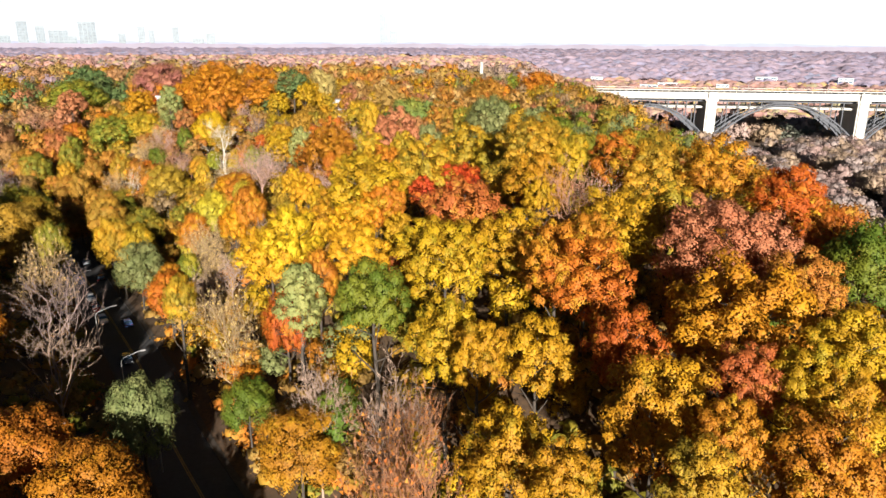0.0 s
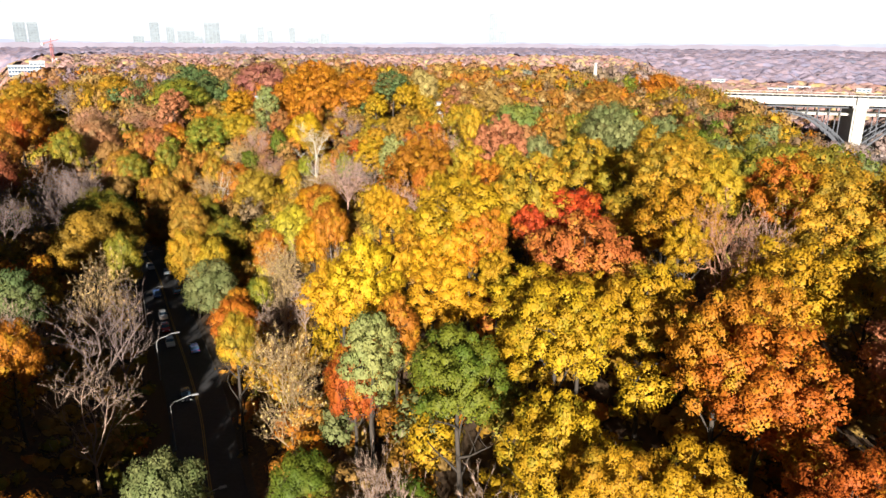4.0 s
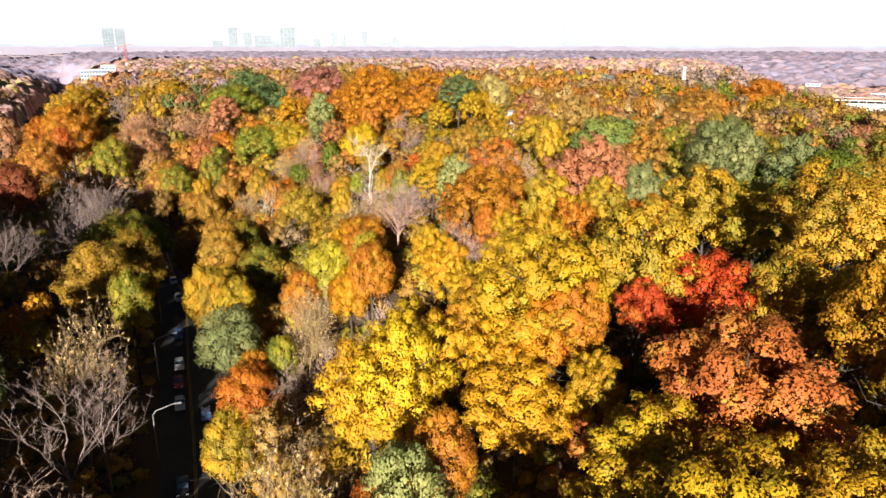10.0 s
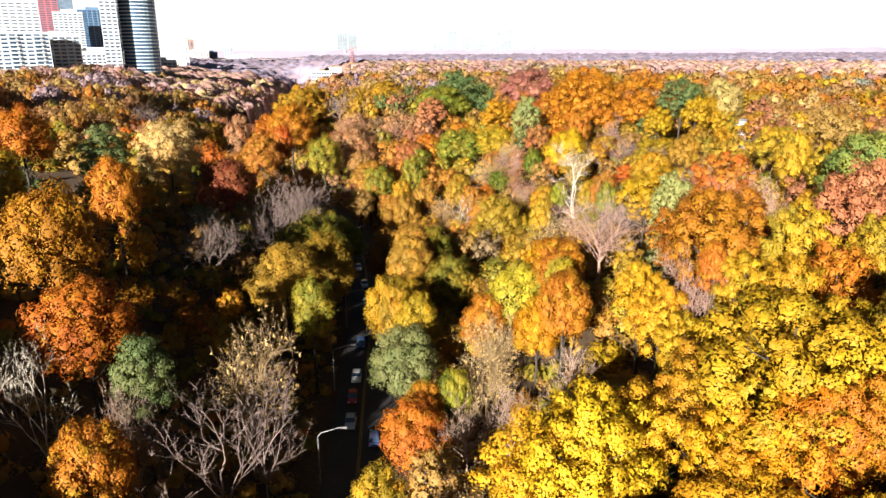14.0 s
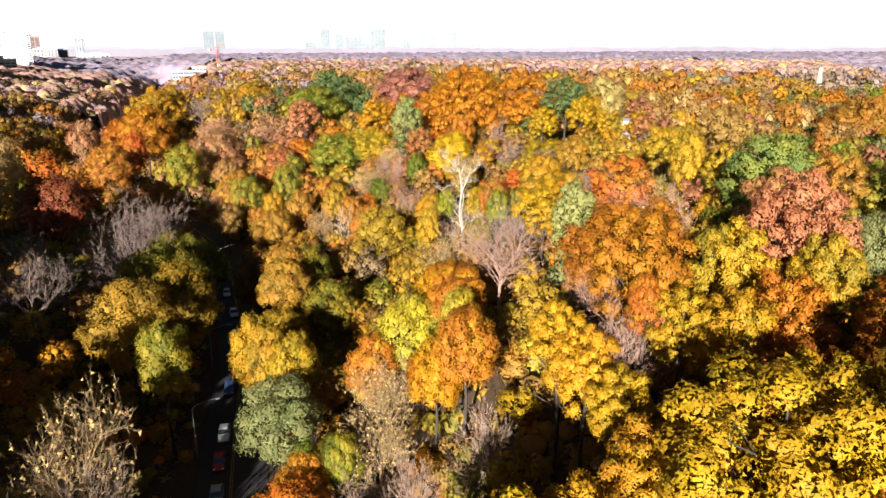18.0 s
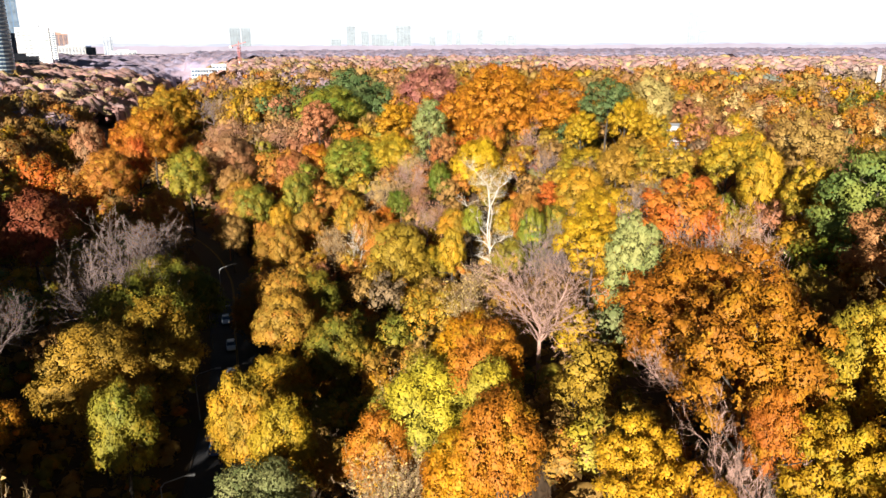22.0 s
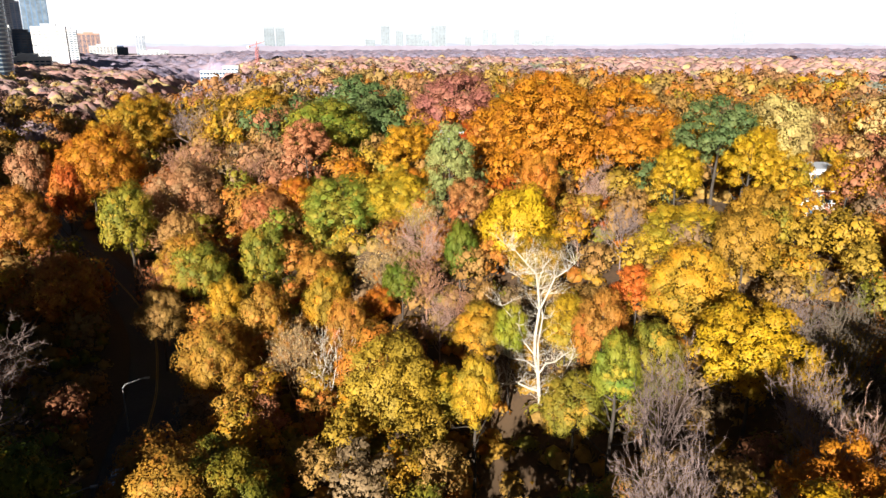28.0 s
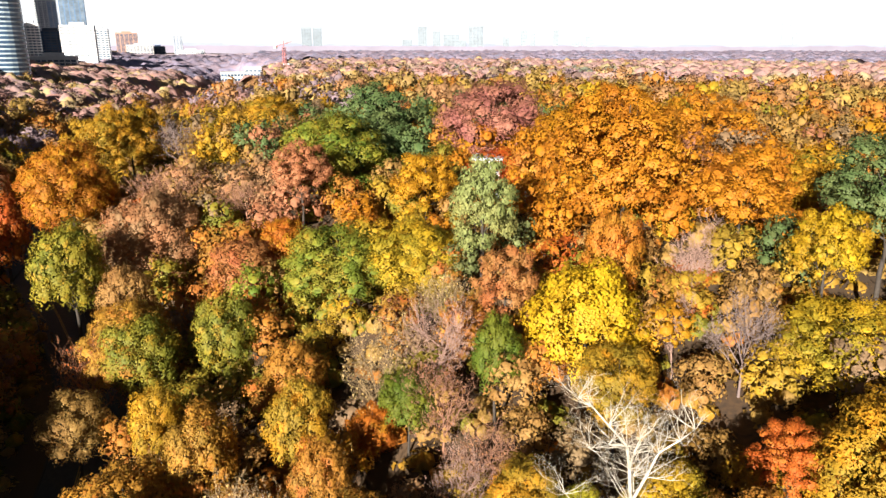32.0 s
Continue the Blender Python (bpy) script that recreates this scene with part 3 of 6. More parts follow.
tree("oak", -3.3, 118.2, 41.8, 6.8, "yellow")
tree("oak", -16.3, 112.3, 34.3, 5.6, "brightyellow")
tree("oak", -4.7, 109.8, 31.7, 5.4, "brightyellow")
tree("oak", 6.8, 120.4, 44.7, 5.6, "olivegold")
tree("oak", 27.4, 127.1, 48.3, 7.3, "olivegold")
tree("oak", 40.5, 117.6, 45.5, 5.2, "orange")
tree("oak", 16.3, 86.9, 39.1, 4.9, "yellow")
tree("oak", 19.8, 76.1, 40.2, 4.7, "amber")
tree("maple", -54.7, 151.3, 17.5, 5.7, "greygreen")
tree("maple", -43.3, 134.2, 16.3, 4.7, "amber")
tree("maple", -15.6, 100.3, 23.9, 3.7, "orange")
tree("bare", -29.1, 123.4, 13.8, 5.8, "tantwig")
tree("bare", -58.7, 116.3, 23.2, 9.3, "purple", "open")
tree("oak", 20.1, 118.6, 39.8, 4.3, "olivegold")
tree("oak", 54.4, 165.7, 41.6, 9.1, "olive", "mid")
tree("oak", 18.6, 150.9, 43.2, 6.6, "olivegold")
tree("oak", 26.2, 83.7, 39.3, 3.8, "amber")
tree("bare", -40.2, 153.1, 23.1, 5.7, "tantwig")
tree("maple", -29.6, 150.0, 30.4, 4.0, "amber")
tree("maple", -10.5, 104.5, 28.8, 3.1, "orange")
tree("oak", -66.7, 299.5, 52.9, 12.8, "gold", "mid")
tree("oak", -59.4, 345.6, 48.8, 13.0, "gold", "far")
tree("maple", -102.5, 340.0, 51.3, 13.0, "plum", "far")
tree("pine", -140.2, 352.7, 50.2, 13.0, "darkgreen")
tree("maple", 43.2, 293.9, 45.0, 10.0, "ochre", "mid")
tree("maple", 30.2, 195.4, 46.7, 7.8, "greygreen", "mid")
tree("pine", 7.0, 198.6, 46.6, 8.4, "green2")
tree("oak", 2.6, 152.1, 46.7, 5.0, "salmon")
tree("oak", -11.8, 146.0, 43.3, 5.2, "tawny")
tree("bare", -30.6, 173.6, 36.8, 9.0, "pinktwig")
tree("maple", -25.1, 291.9, 49.8, 6.9, "cream", "mid")
tree("maple", -30.2, 285.5, 46.9, 6.2, "yellow", "mid")
tree("oak", 15.0, 193.9, 43.1, 4.7, "ochre")
tree("pine", 41.8, 187.6, 44.3, 7.0, "greygreen")
tree("maple", 79.5, 360.8, 33.3, 10.4, "amber", "far")
tree("maple", 45.6, 182.2, 42.3, 5.7, "green", "mid")
tree("maple", 9.7, 152.3, 43.3, 3.4, "greygreen")
tree("bare", -8.0, 185.5, 41.2, 5.0, "pinktwig")
tree("oak", -132.1, 126.3, 51.8, 11.2, "darkred", "mid")
tree("maple", -146.3, 155.0, 47.7, 6.8, "amber", "mid")
tree("maple", -117.3, 119.9, 45.3, 6.1, "olivegold", "mid")
tree("pine", -129.3, 160.7, 44.7, 5.7, "darkgreen")
tree("maple", -91.4, 122.1, 41.9, 6.8, "tawny", "mid")
tree("maple", -95.5, 111.4, 37.6, 3.6, "orange", "mid")
tree("maple", -79.6, 116.8, 32.2, 6.5, "orange")
tree("pine", -70.1, 116.7, 27.5, 4.2, "darkgreen")
tree("birch", -78.7, 102.1, 33.2, 6.2, "white")
tree("maple", -71.5, 88.6, 25.3, 6.3, "amber")
tree("maple", -63.0, 104.2, 23.7, 4.2, "amber")
tree("bare", -65.8, 129.1, 26.5, 6.5, "tantwig")
tree("maple", -85.6, 162.0, 24.8, 7.4, "browngold")
tree("maple", -96.6, 195.3, 20.7, 6.0, "green")
tree("bare", -100.5, 179.0, 33.9, 9.1, "purple")
tree("maple", -127.0, 191.3, 33.9, 7.2, "darkred", "mid")
tree("maple", -105.1, 143.6, 41.5, 4.4, "amber", "mid")
tree("maple", -139.3, 186.1, 43.0, 8.1, "tan", "mid")
tree("maple", -91.4, 210.0, 14.7, 7.1, "ochre")
tree("maple", -78.0, 204.9, 18.5, 5.3, "olive")
tree("bare", -40.0, 149.5, 21.3, 4.8, "tantwig")
tree("maple", -120.9, 132.8, 44.1, 5.5, "olivegold", "mid")
tree("maple", -118.4, 114.0, 44.1, 6.0, "olivegold", "mid")
tree("maple", -92.7, 280.6, 34.1, 7.6, "olivegold", "mid")
tree("maple", -90.5, 97.6, 32.4, 6.1, "olivegold", "mid")
tree("maple", -79.1, 90.5, 27.0, 4.8, "olive")
tree("birch", -73.5, 106.3, 30.0, 4.2, "white")
tree("birch", -79.6, 97.2, 31.5, 4.0, "white")
tree("bare", -101.1, 104.1, 37.6, 5.1, "grey")
tree("maple", -74.1, 154.4, 22.1, 3.9, "olive")
tree("bare", -31.8, 137.6, 20.1, 3.6, "twig")
tree("maple", -64.5, 163.2, 20.8, 4.4, "olivegold")
tree("maple", -41.9, 141.0, 17.3, 2.3, "green")
tree("bare", -37.6, 137.5, 16.3, 5.9, "twig")
tree("maple", -43.4, 156.7, 22.8, 3.9, "amber")
tree("bare", -104.2, 161.8, 31.6, 6.9, "purple")
tree("maple", -174.4, 258.9, 29.6, 8.4, "rust", "far")
tree("maple", -325.3, 251.2, 35.8, 13.0, "darkred", "far")
tree("bare", -277.8, 297.8, 35.7, 10.2, "purple")
tree("bare", -67.0, 111.7, 25.3, 2.8, "twig")
tree("bare", -58.5, 123.1, 23.5, 6.3, "purple", "open")
tree("maple", -105.6, 114.8, 41.1, 4.6, "olive", "mid")
tree("maple", -132.6, 320.8, 27.1, 13.0, "olivegreen", "far")
tree("maple", -96.4, 324.0, 30.2, 6.8, "red", "mid")
tree("maple", -84.7, 336.7, 25.6, 11.4, "gold", "far")
tree("bare", -69.9, 367.3, 21.5, 9.3, "purple")
tree("oak", -41.7, 309.7, 34.7, 7.8, "yellow", "mid")
tree("maple", -38.3, 269.4, 29.6, 7.5, "olivegold", "mid")
tree("oak", -27.4, 267.3, 37.7, 5.1, "browngold", "mid")
tree("oak", -7.9, 242.0, 41.3, 5.9, "olivegold", "mid")
tree("oak", -15.5, 209.0, 38.9, 7.0, "redorange")
tree("bare", -13.7, 184.7, 39.8, 3.7, "purple")
tree("oak", -26.9, 189.5, 37.4, 5.0, "yellow")
tree("pine", -21.1, 181.2, 39.8, 4.3, "lightgreen")
tree("oak", -13.5, 167.5, 41.0, 8.6, "tawny")
tree("maple", -76.2, 236.5, 20.7, 6.0, "rust2")
tree("maple", -102.3, 234.6, 18.3, 6.5, "ochre", "mid")
tree("maple", -158.0, 293.0, 31.4, 10.7, "salmonbare", "far")
tree("oak", -212.1, 337.5, 43.8, 11.7, "olivegold", "far")
tree("maple", -214.1, 314.8, 32.1, 10.7, "orange", "far")
tree("maple", -80.6, 201.9, 19.6, 6.6, "ochre")
tree("maple", -37.7, 168.6, 29.3, 4.2, "amber2")
tree("maple", -65.5, 190.3, 16.5, 5.7, "olive")
tree("maple", -70.0, 179.8, 14.6, 4.7, "olivegold")
tree("maple", -99.6, 191.9, 23.8, 8.1, "olive")
tree("bare", -114.9, 202.1, 30.3, 11.1, "purple")
tree("bare", -15.0, 160.8, 34.5, 6.0, "pinktwig")
tree("bare", -8.9, 172.0, 40.7, 4.7, "tantwig")
tree("maple", -87.1, 172.9, 23.6, 8.0, "browngold")
tree("oak", 1.8, 224.6, 47.6, 6.2, "brown")
tree("maple", -129.3, 260.0, 23.1, 7.3, "ochre", "mid")
tree("bare", -82.8, 234.7, 21.0, 4.4, "white")
tree("bare", -43.5, 185.5, 30.1, 3.7, "tantwig")
tree("maple", -4.2, 219.2, 42.6, 3.8, "olivegold")
tree("bare", -42.9, 163.4, 26.6, 3.4, "tantwig")
tree("oak", 1.7, 211.6, 41.5, 4.0, "olivegold")
tree("oak", -3.1, 149.4, 42.0, 4.0, "olivegold")
tree("oak", -7.7, 139.0, 38.4, 3.2, "yellow")
tree("oak", 0.4, 140.5, 40.0, 3.8, "amber")
tree("oak", 0.2, 129.7, 38.2, 3.6, "orange")
tree("oak", -5.1, 125.4, 36.6, 3.3, "gold")
tree("oak", -12.2, 132.4, 33.5, 3.0, "yellow")
tree("oak", -18.1, 139.9, 35.6, 2.8, "brightyellow")
tree("maple", -10.7, 139.8, 38.7, 1.9, "orange")
tree("oak", 4.2, 145.4, 42.3, 3.1, "olivegold")
tree("maple", -31.7, 156.1, 30.1, 3.1, "yellow2")
tree("oak", -3.6, 138.4, 38.8, 4.0, "yellow")
tree("oak", 0.9, 126.4, 39.1, 3.9, "yellow")
tree("oak", 9.7, 141.4, 40.8, 4.2, "amber")
tree("oak", -15.3, 136.4, 34.9, 3.4, "brightyellow")
tree("oak", 0.6, 114.7, 37.7, 3.2, "amber")
tree("oak", -16.7, 116.7, 31.1, 4.4, "brightyellow")
tree("oak", -6.9, 114.4, 33.8, 3.3, "amber2")
tree("oak", 6.3, 113.5, 38.6, 2.4, "red")
tree("maple", -40.6, 141.0, 17.8, 2.2, "green3")
tree("maple", -33.0, 149.8, 26.1, 3.6, "amber2")
tree("bare", -24.0, 135.8, 27.2, 3.3, "twig")
tree("maple", -76.9, 193.0, 19.3, 5.3, "ochre")
tree("maple", -57.4, 160.9, 19.2, 4.0, "olivegold")
tree("pine", 12.1, 217.0, 43.7, 7.2, "green2")
tree("oak", 7.0, 184.3, 41.9, 6.1, "salmon")
tree("bare", -12.5, 139.8, 38.6, 2.9, "pinktwig")
tree("oak", 13.1, 105.0, 39.0, 4.4, "rust")
tree("oak", 24.2, 114.1, 40.3, 4.6, "yellow")
tree("oak", 22.5, 97.2, 41.2, 2.7, "yellow")
tree("oak", 7.2, 92.8, 34.9, 3.7, "yellow")
tree("oak", 24.1, 145.3, 42.0, 5.7, "olivegold")
tree("oak", 41.3, 156.0, 41.4, 6.5, "olivegold", "mid")
tree("oak", 33.5, 122.1, 44.2, 4.0, "olivegold")
tree("oak", -1.6, 114.3, 36.8, 3.9, "amber2")
tree("oak", 2.2, 107.1, 33.8, 2.6, "yellow")
tree("maple", -13.5, 102.9, 26.4, 3.6, "tawny")
tree("bare", -24.9, 103.7, 25.0, 3.3, "tantwig")
tree("maple", -40.0, 161.0, 26.9, 5.4, "yellow2")
tree("maple", -34.4, 163.4, 30.7, 4.4, "amber")
tree("bare", -37.4, 143.6, 21.0, 4.4, "tantwig")
tree("maple", -44.3, 138.2, 16.3, 3.5, "amber")
tree("maple", -34.2, 110.7, 23.1, 2.9, "olivegold")
tree("maple", -62.3, 161.8, 19.9, 3.8, "olivegold")
tree("oak", -13.4, 118.9, 32.1, 3.7, "brightyellow")
tree("oak", -9.4, 122.7, 34.8, 3.8, "yellow")
tree("maple", -91.9, 177.4, 26.1, 9.0, "olive")
tree("oak", 9.5, 66.4, 32.0, 3.2, "yellow")
tree("oak", 23.5, 61.4, 35.3, 4.0, "orange")
tree("bare", 0.6, 64.5, 28.0, 2.7, "rusttwig")
tree("oak", 6.0, 95.8, 36.2, 5.2, "yellow")
tree("oak", -19.5, 113.3, 30.9, 5.7, "brightyellow")
tree("oak", 10.5, 89.9, 37.2, 5.2, "yellow")
tree("oak", 6.7, 73.5, 32.3, 4.4, "yellow")
tree("oak", 30.6, 51.1, 35.7, 3.1, "rust")
tree("oak", 34.6, 48.9, 36.6, 3.1, "yellow")
tree("oak", 26.2, 44.9, 34.0, 2.8, "amber")
tree("oak", 13.0, 44.1, 31.6, 3.0, "yellow")
tree("maple", -40.3, 70.6, 21.4, 5.7, "tawny")
tree("bare", 32.1, 103.5, 42.7, 3.5, "pinktwig")
tree("oak", 40.2, 92.3, 41.4, 4.9, "olivegold")
tree("maple", -196.6, 305.0, 37.4, 10.4, "orange", "far")
tree("bare", -164.4, 303.1, 37.3, 8.5, "salmontwig")
tree("maple", -125.8, 281.9, 27.7, 6.6, "red2", "mid")
tree("maple", -103.9, 277.3, 33.3, 9.0, "olivegreen", "mid")
tree("oak", -128.6, 303.0, 40.7, 6.1, "salmon", "mid")
tree("pine", -133.4, 341.8, 43.4, 9.8, "darkgreen")
tree("oak", -99.9, 299.0, 40.8, 6.5, "gold", "mid")
tree("pine", -83.0, 282.9, 44.7, 5.4, "lightgreen")
tree("oak", -73.4, 265.0, 36.6, 4.2, "red2", "mid")
tree("maple", -64.0, 265.8, 35.9, 7.1, "brightyellow", "mid")
tree("maple", -63.2, 274.5, 39.9, 3.7, "redorange", "mid")
tree("baretall", -54.6, 281.0, 39.4, 5.1, "pinktwig")
tree("oak", -49.9, 294.8, 45.4, 7.1, "gold", "mid")
tree("oak", -34.7, 280.6, 49.8, 7.2, "darkgreen", "mid")
tree("maple", -80.8, 254.9, 24.0, 3.6, "green", "mid")
tree("maple", -84.7, 253.8, 19.2, 3.1, "amber", "mid")
tree("maple", -99.3, 242.2, 22.2, 4.5, "ochre", "mid")
tree("maple", -125.3, 258.5, 22.4, 5.8, "olive", "mid")
tree("maple", -98.4, 229.9, 19.1, 4.2, "ochre")
tree("maple", -124.2, 245.9, 16.0, 4.6, "brown", "mid")
tree("maple", -72.1, 231.3, 21.6, 6.6, "browngold")
tree("maple", -36.4, 251.3, 32.5, 6.2, "olivegold")
tree("oak", -43.2, 251.4, 28.3, 3.5, "redorange")
tree("bare", -68.8, 251.0, 23.1, 4.8, "salmontwig")
tree("oak", -69.2, 306.4, 52.6, 6.3, "gold", "mid")
tree("maple", -141.0, 241.8, 22.7, 5.9, "rust", "mid")
tree("oak", -212.6, 329.2, 41.8, 10.9, "olivegold", "far")
tree("maple", -99.1, 258.9, 22.4, 4.2, "ochre", "mid")
tree("oak", -29.7, 273.5, 45.3, 4.7, "yellow", "mid")
tree("bare", -83.3, 269.9, 31.8, 4.2, "tantwig")
tree("bare", -47.6, 268.0, 35.0, 4.5, "purple")
tree("maple", -114.7, 264.4, 25.2, 4.7, "olive", "mid")
tree("maple", -138.2, 268.1, 25.4, 4.9, "brown", "mid")
tree("maple", -157.0, 272.6, 28.8, 6.7, "olive", "mid")
tree("bare", -146.5, 307.6, 32.5, 6.1, "salmontwig")
tree("maple", -123.4, 290.2, 29.3, 4.6, "amber", "mid")
tree("maple", -84.8, 243.7, 20.8, 3.5, "ochre")
tree("bare", -90.3, 237.2, 20.8, 4.1, "tantwig")
tree("bare", -71.0, 247.1, 23.3, 3.3, "pinktwig")
tree("maple", -72.3, 259.8, 30.2, 3.0, "green", "mid")
tree("maple", -58.9, 258.4, 29.6, 4.2, "olivegold", "mid")
tree("maple", -58.6, 241.9, 24.0, 2.4, "green3")
tree("maple", -59.0, 228.7, 22.3, 3.1, "olivegold")
tree("maple", -46.1, 240.6, 28.0, 3.9, "ochre")
tree("maple", -42.7, 228.8, 27.6, 2.9, "olivegreen")
tree("bare", -37.3, 229.4, 29.1, 2.9, "purple")
tree("oak", -40.5, 276.9, 41.8, 4.4, "yellow", "mid")
tree("maple", -178.4, 275.8, 31.0, 4.8, "redorange", "far")
tree("maple", -224.0, 302.3, 32.5, 6.3, "salmonbare", "far")
tree("bare", -196.5, 340.1, 40.1, 8.1, "purple")
tree("maple", -192.1, 375.8, 38.4, 9.0, "olivegold", "far")
tree("maple", -29.9, 258.3, 36.2, 4.7, "browngold", "mid")
tree("baretall", -54.8, 270.1, 32.0, 3.1, "pinktwig")
tree("bare", -131.7, 254.8, 21.1, 5.0, "rusttwig")
tree("maple", -108.8, 245.4, 20.8, 3.3, "olivegold", "mid")
tree("bare", -87.6, 265.0, 27.1, 3.7, "tantwig")
tree("oak", -23.5, 285.0, 41.0, 5.0, "olivegold", "mid")
tree("oak", -14.0, 285.5, 40.0, 4.6, "yellow", "mid")

tree("bare", -80.5, 262.5, 31.8, 5.2, "pinktwig")
tree("bare", -86.0, 257.0, 27.0, 4.6, "tantwig")
tree("bare", -76.5, 255.0, 26.5, 4.2, "salmontwig")
tree("maple", -92.5, 250.5, 22.5, 4.4, "olivegold")
tree("maple", -52.0, 247.5, 24.0, 4.2, "olivegold")
tree("maple", -64.5, 246.5, 22.0, 4.0, "olivegold")
tree("maple", -48.0, 233.5, 19.5, 4.2, "olive")
tree("maple", -66.0, 236.5, 15.5, 4.0, "olivegold")

# ---- woods between and beyond the single trees ----
def woods(name, label, spots, shapes, mat, high=1.0):
    """Many crowns, which nobody could count, as one mesh. Spots: x, y, top, r."""
    vs, fs, ns, at = [], [], [], 0
    rng = np.random.default_rng(len(spots))
    for i, (x, y, top, r) in enumerate(spots):
        v, f, *nn = shapes[i % len(shapes)]
        a = rng.uniform(0, 6.28)
        c, s = math.cos(a), math.sin(a)
        turn = np.array([[c, s, 0], [-s, c, 0], [0, 0, 1]])
        w = v @ turn * [r, r, r * rng.uniform(0.9, 1.15)] + [x, y, top - r * high]
        vs.append(w)
        ns += [q @ turn for q in nn]
        fs += [tuple(k + at for k in q) for q in f]
        at += len(w)
    if vs:
        me = bpy.data.meshes.new(name)
        me.from_pydata(np.vstack(vs).tolist(), [], fs)
        me.materials.append(mat)
        me.polygons.foreach_set("use_smooth", [True] * len(me.polygons))
        if ns:
            me.normals_split_custom_set_from_vertices(np.vstack(ns).tolist())
        tagged(new(name, me), label, "woodland", kind="stuff")


def canopy_skin(name, tones):
    """Far woodland: each crown its own hue, with mottled relief."""
    m, nt, b = shader(name, 0.85)
    b.inputs["Specular IOR Level"].default_value = 0.1
    g = nt.nodes.new("ShaderNodeNewGeometry")
    vor = nt.nodes.new("ShaderNodeTexVoronoi")
    vor.inputs["Scale"].default_value = 0.085
    nt.links.new(g.outputs["Position"], vor.inputs["Vector"])
    split = nt.nodes.new("ShaderNodeSeparateColor")
    nt.links.new(vor.outputs["Color"], split.inputs[0])
    stand = noise_at(nt, 0.007, 3.0)
    pick = nt.nodes.new("ShaderNodeMath")
    pick.operation = "MULTIPLY_ADD"
    nt.links.new(split.outputs[0], pick.inputs[0])
    pick.inputs[1].default_value = 0.8
    nt.links.new(ranged(nt, stand, 0.36, 0.64, 0.0, 0.2), pick.inputs[2])
    ramp = nt.nodes.new("ShaderNodeValToRGB")
    nt.links.new(pick.outputs[0], ramp.inputs[0])
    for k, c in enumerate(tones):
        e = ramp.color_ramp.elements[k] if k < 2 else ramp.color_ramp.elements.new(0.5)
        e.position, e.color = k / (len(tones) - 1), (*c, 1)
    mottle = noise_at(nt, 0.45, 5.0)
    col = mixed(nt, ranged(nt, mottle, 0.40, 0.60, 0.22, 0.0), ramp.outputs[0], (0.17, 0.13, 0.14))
    nt.links.new(col, b.inputs["Base Color"])
    bn = nt.nodes.new("ShaderNodeBump")
    bn.inputs["Strength"].default_value, bn.inputs["Distance"].default_value = 0.5, 1.2
    nt.links.new(mottle, bn.inputs["Height"])
    nt.links.new(bn.outputs[0], b.inputs["Normal"])
    return m


def far_canopy(near, wide, rings, spokes, crown, mat, label):
    """A continuous canopy of rounded crowns over a ring of far land."""
    rad = near * (wide / near) ** np.linspace(0, 1, rings)
    az = np.radians(np.linspace(-74, 44, spokes))
    R, A = np.meshgrid(rad, az, indexing="ij")
    x, y = R * np.sin(A) - 30, R * np.cos(A)
    ci, cj = np.floor(x / crown), np.floor(y / crown)
    dome = np.zeros_like(x)
    for di in (-1, 0, 1):
        for dj in (-1, 0, 1):
            a, b = ci + di, cj + dj
            h = [np.modf(np.abs(np.sin(a * p + b * q) * 43758.5))[0] for p, q in ((12.99, 78.23), (39.35, 11.14), (73.16, 52.24))]
            d2 = (x - (a + 0.15 + 0.7 * h[0]) * crown) ** 2 + (y - (b + 0.15 + 0.7 * h[1]) * crown) ** 2
            dome = np.maximum(dome, 2.8 + 4.6 * h[2] - 0.095 * d2 * (11.0 / crown) ** 2)
    z = height(x, y)
    u, w = (x - 131) * 0.9735 - (y - 437) * 0.2285, (x - 131) * 0.2285 + (y - 437) * 0.9735
    bare = (np.abs(road_offset(x, y)) < 11) | ((u > -112) & (u < 332) & (w > -9) & (w < 35)) | (np.hypot(x + 365, y - 562) < 40)
    for p in RIVER:
        bare |= np.hypot(x - p.x, y - p.y) < 12
    ragged = np.random.default_rng(rings)
    x, y = x + ragged.uniform(-1.1, 1.1, x.shape), y + ragged.uniform(-1.1, 1.1, x.shape)
    z = np.where(bare, z - 2.0, z + 7.5 + dome + ragged.uniform(-1.3, 1.3, x.shape))
    i = np.arange(rings * spokes).reshape(rings, spokes)
    f = np.stack([i[:-1, :-1].ravel(), i[1:, :-1].ravel(), i[1:, 1:].ravel(), i[:-1, 1:].ravel()], 1)
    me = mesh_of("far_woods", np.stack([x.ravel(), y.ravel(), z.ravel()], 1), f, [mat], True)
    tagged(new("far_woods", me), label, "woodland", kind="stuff")


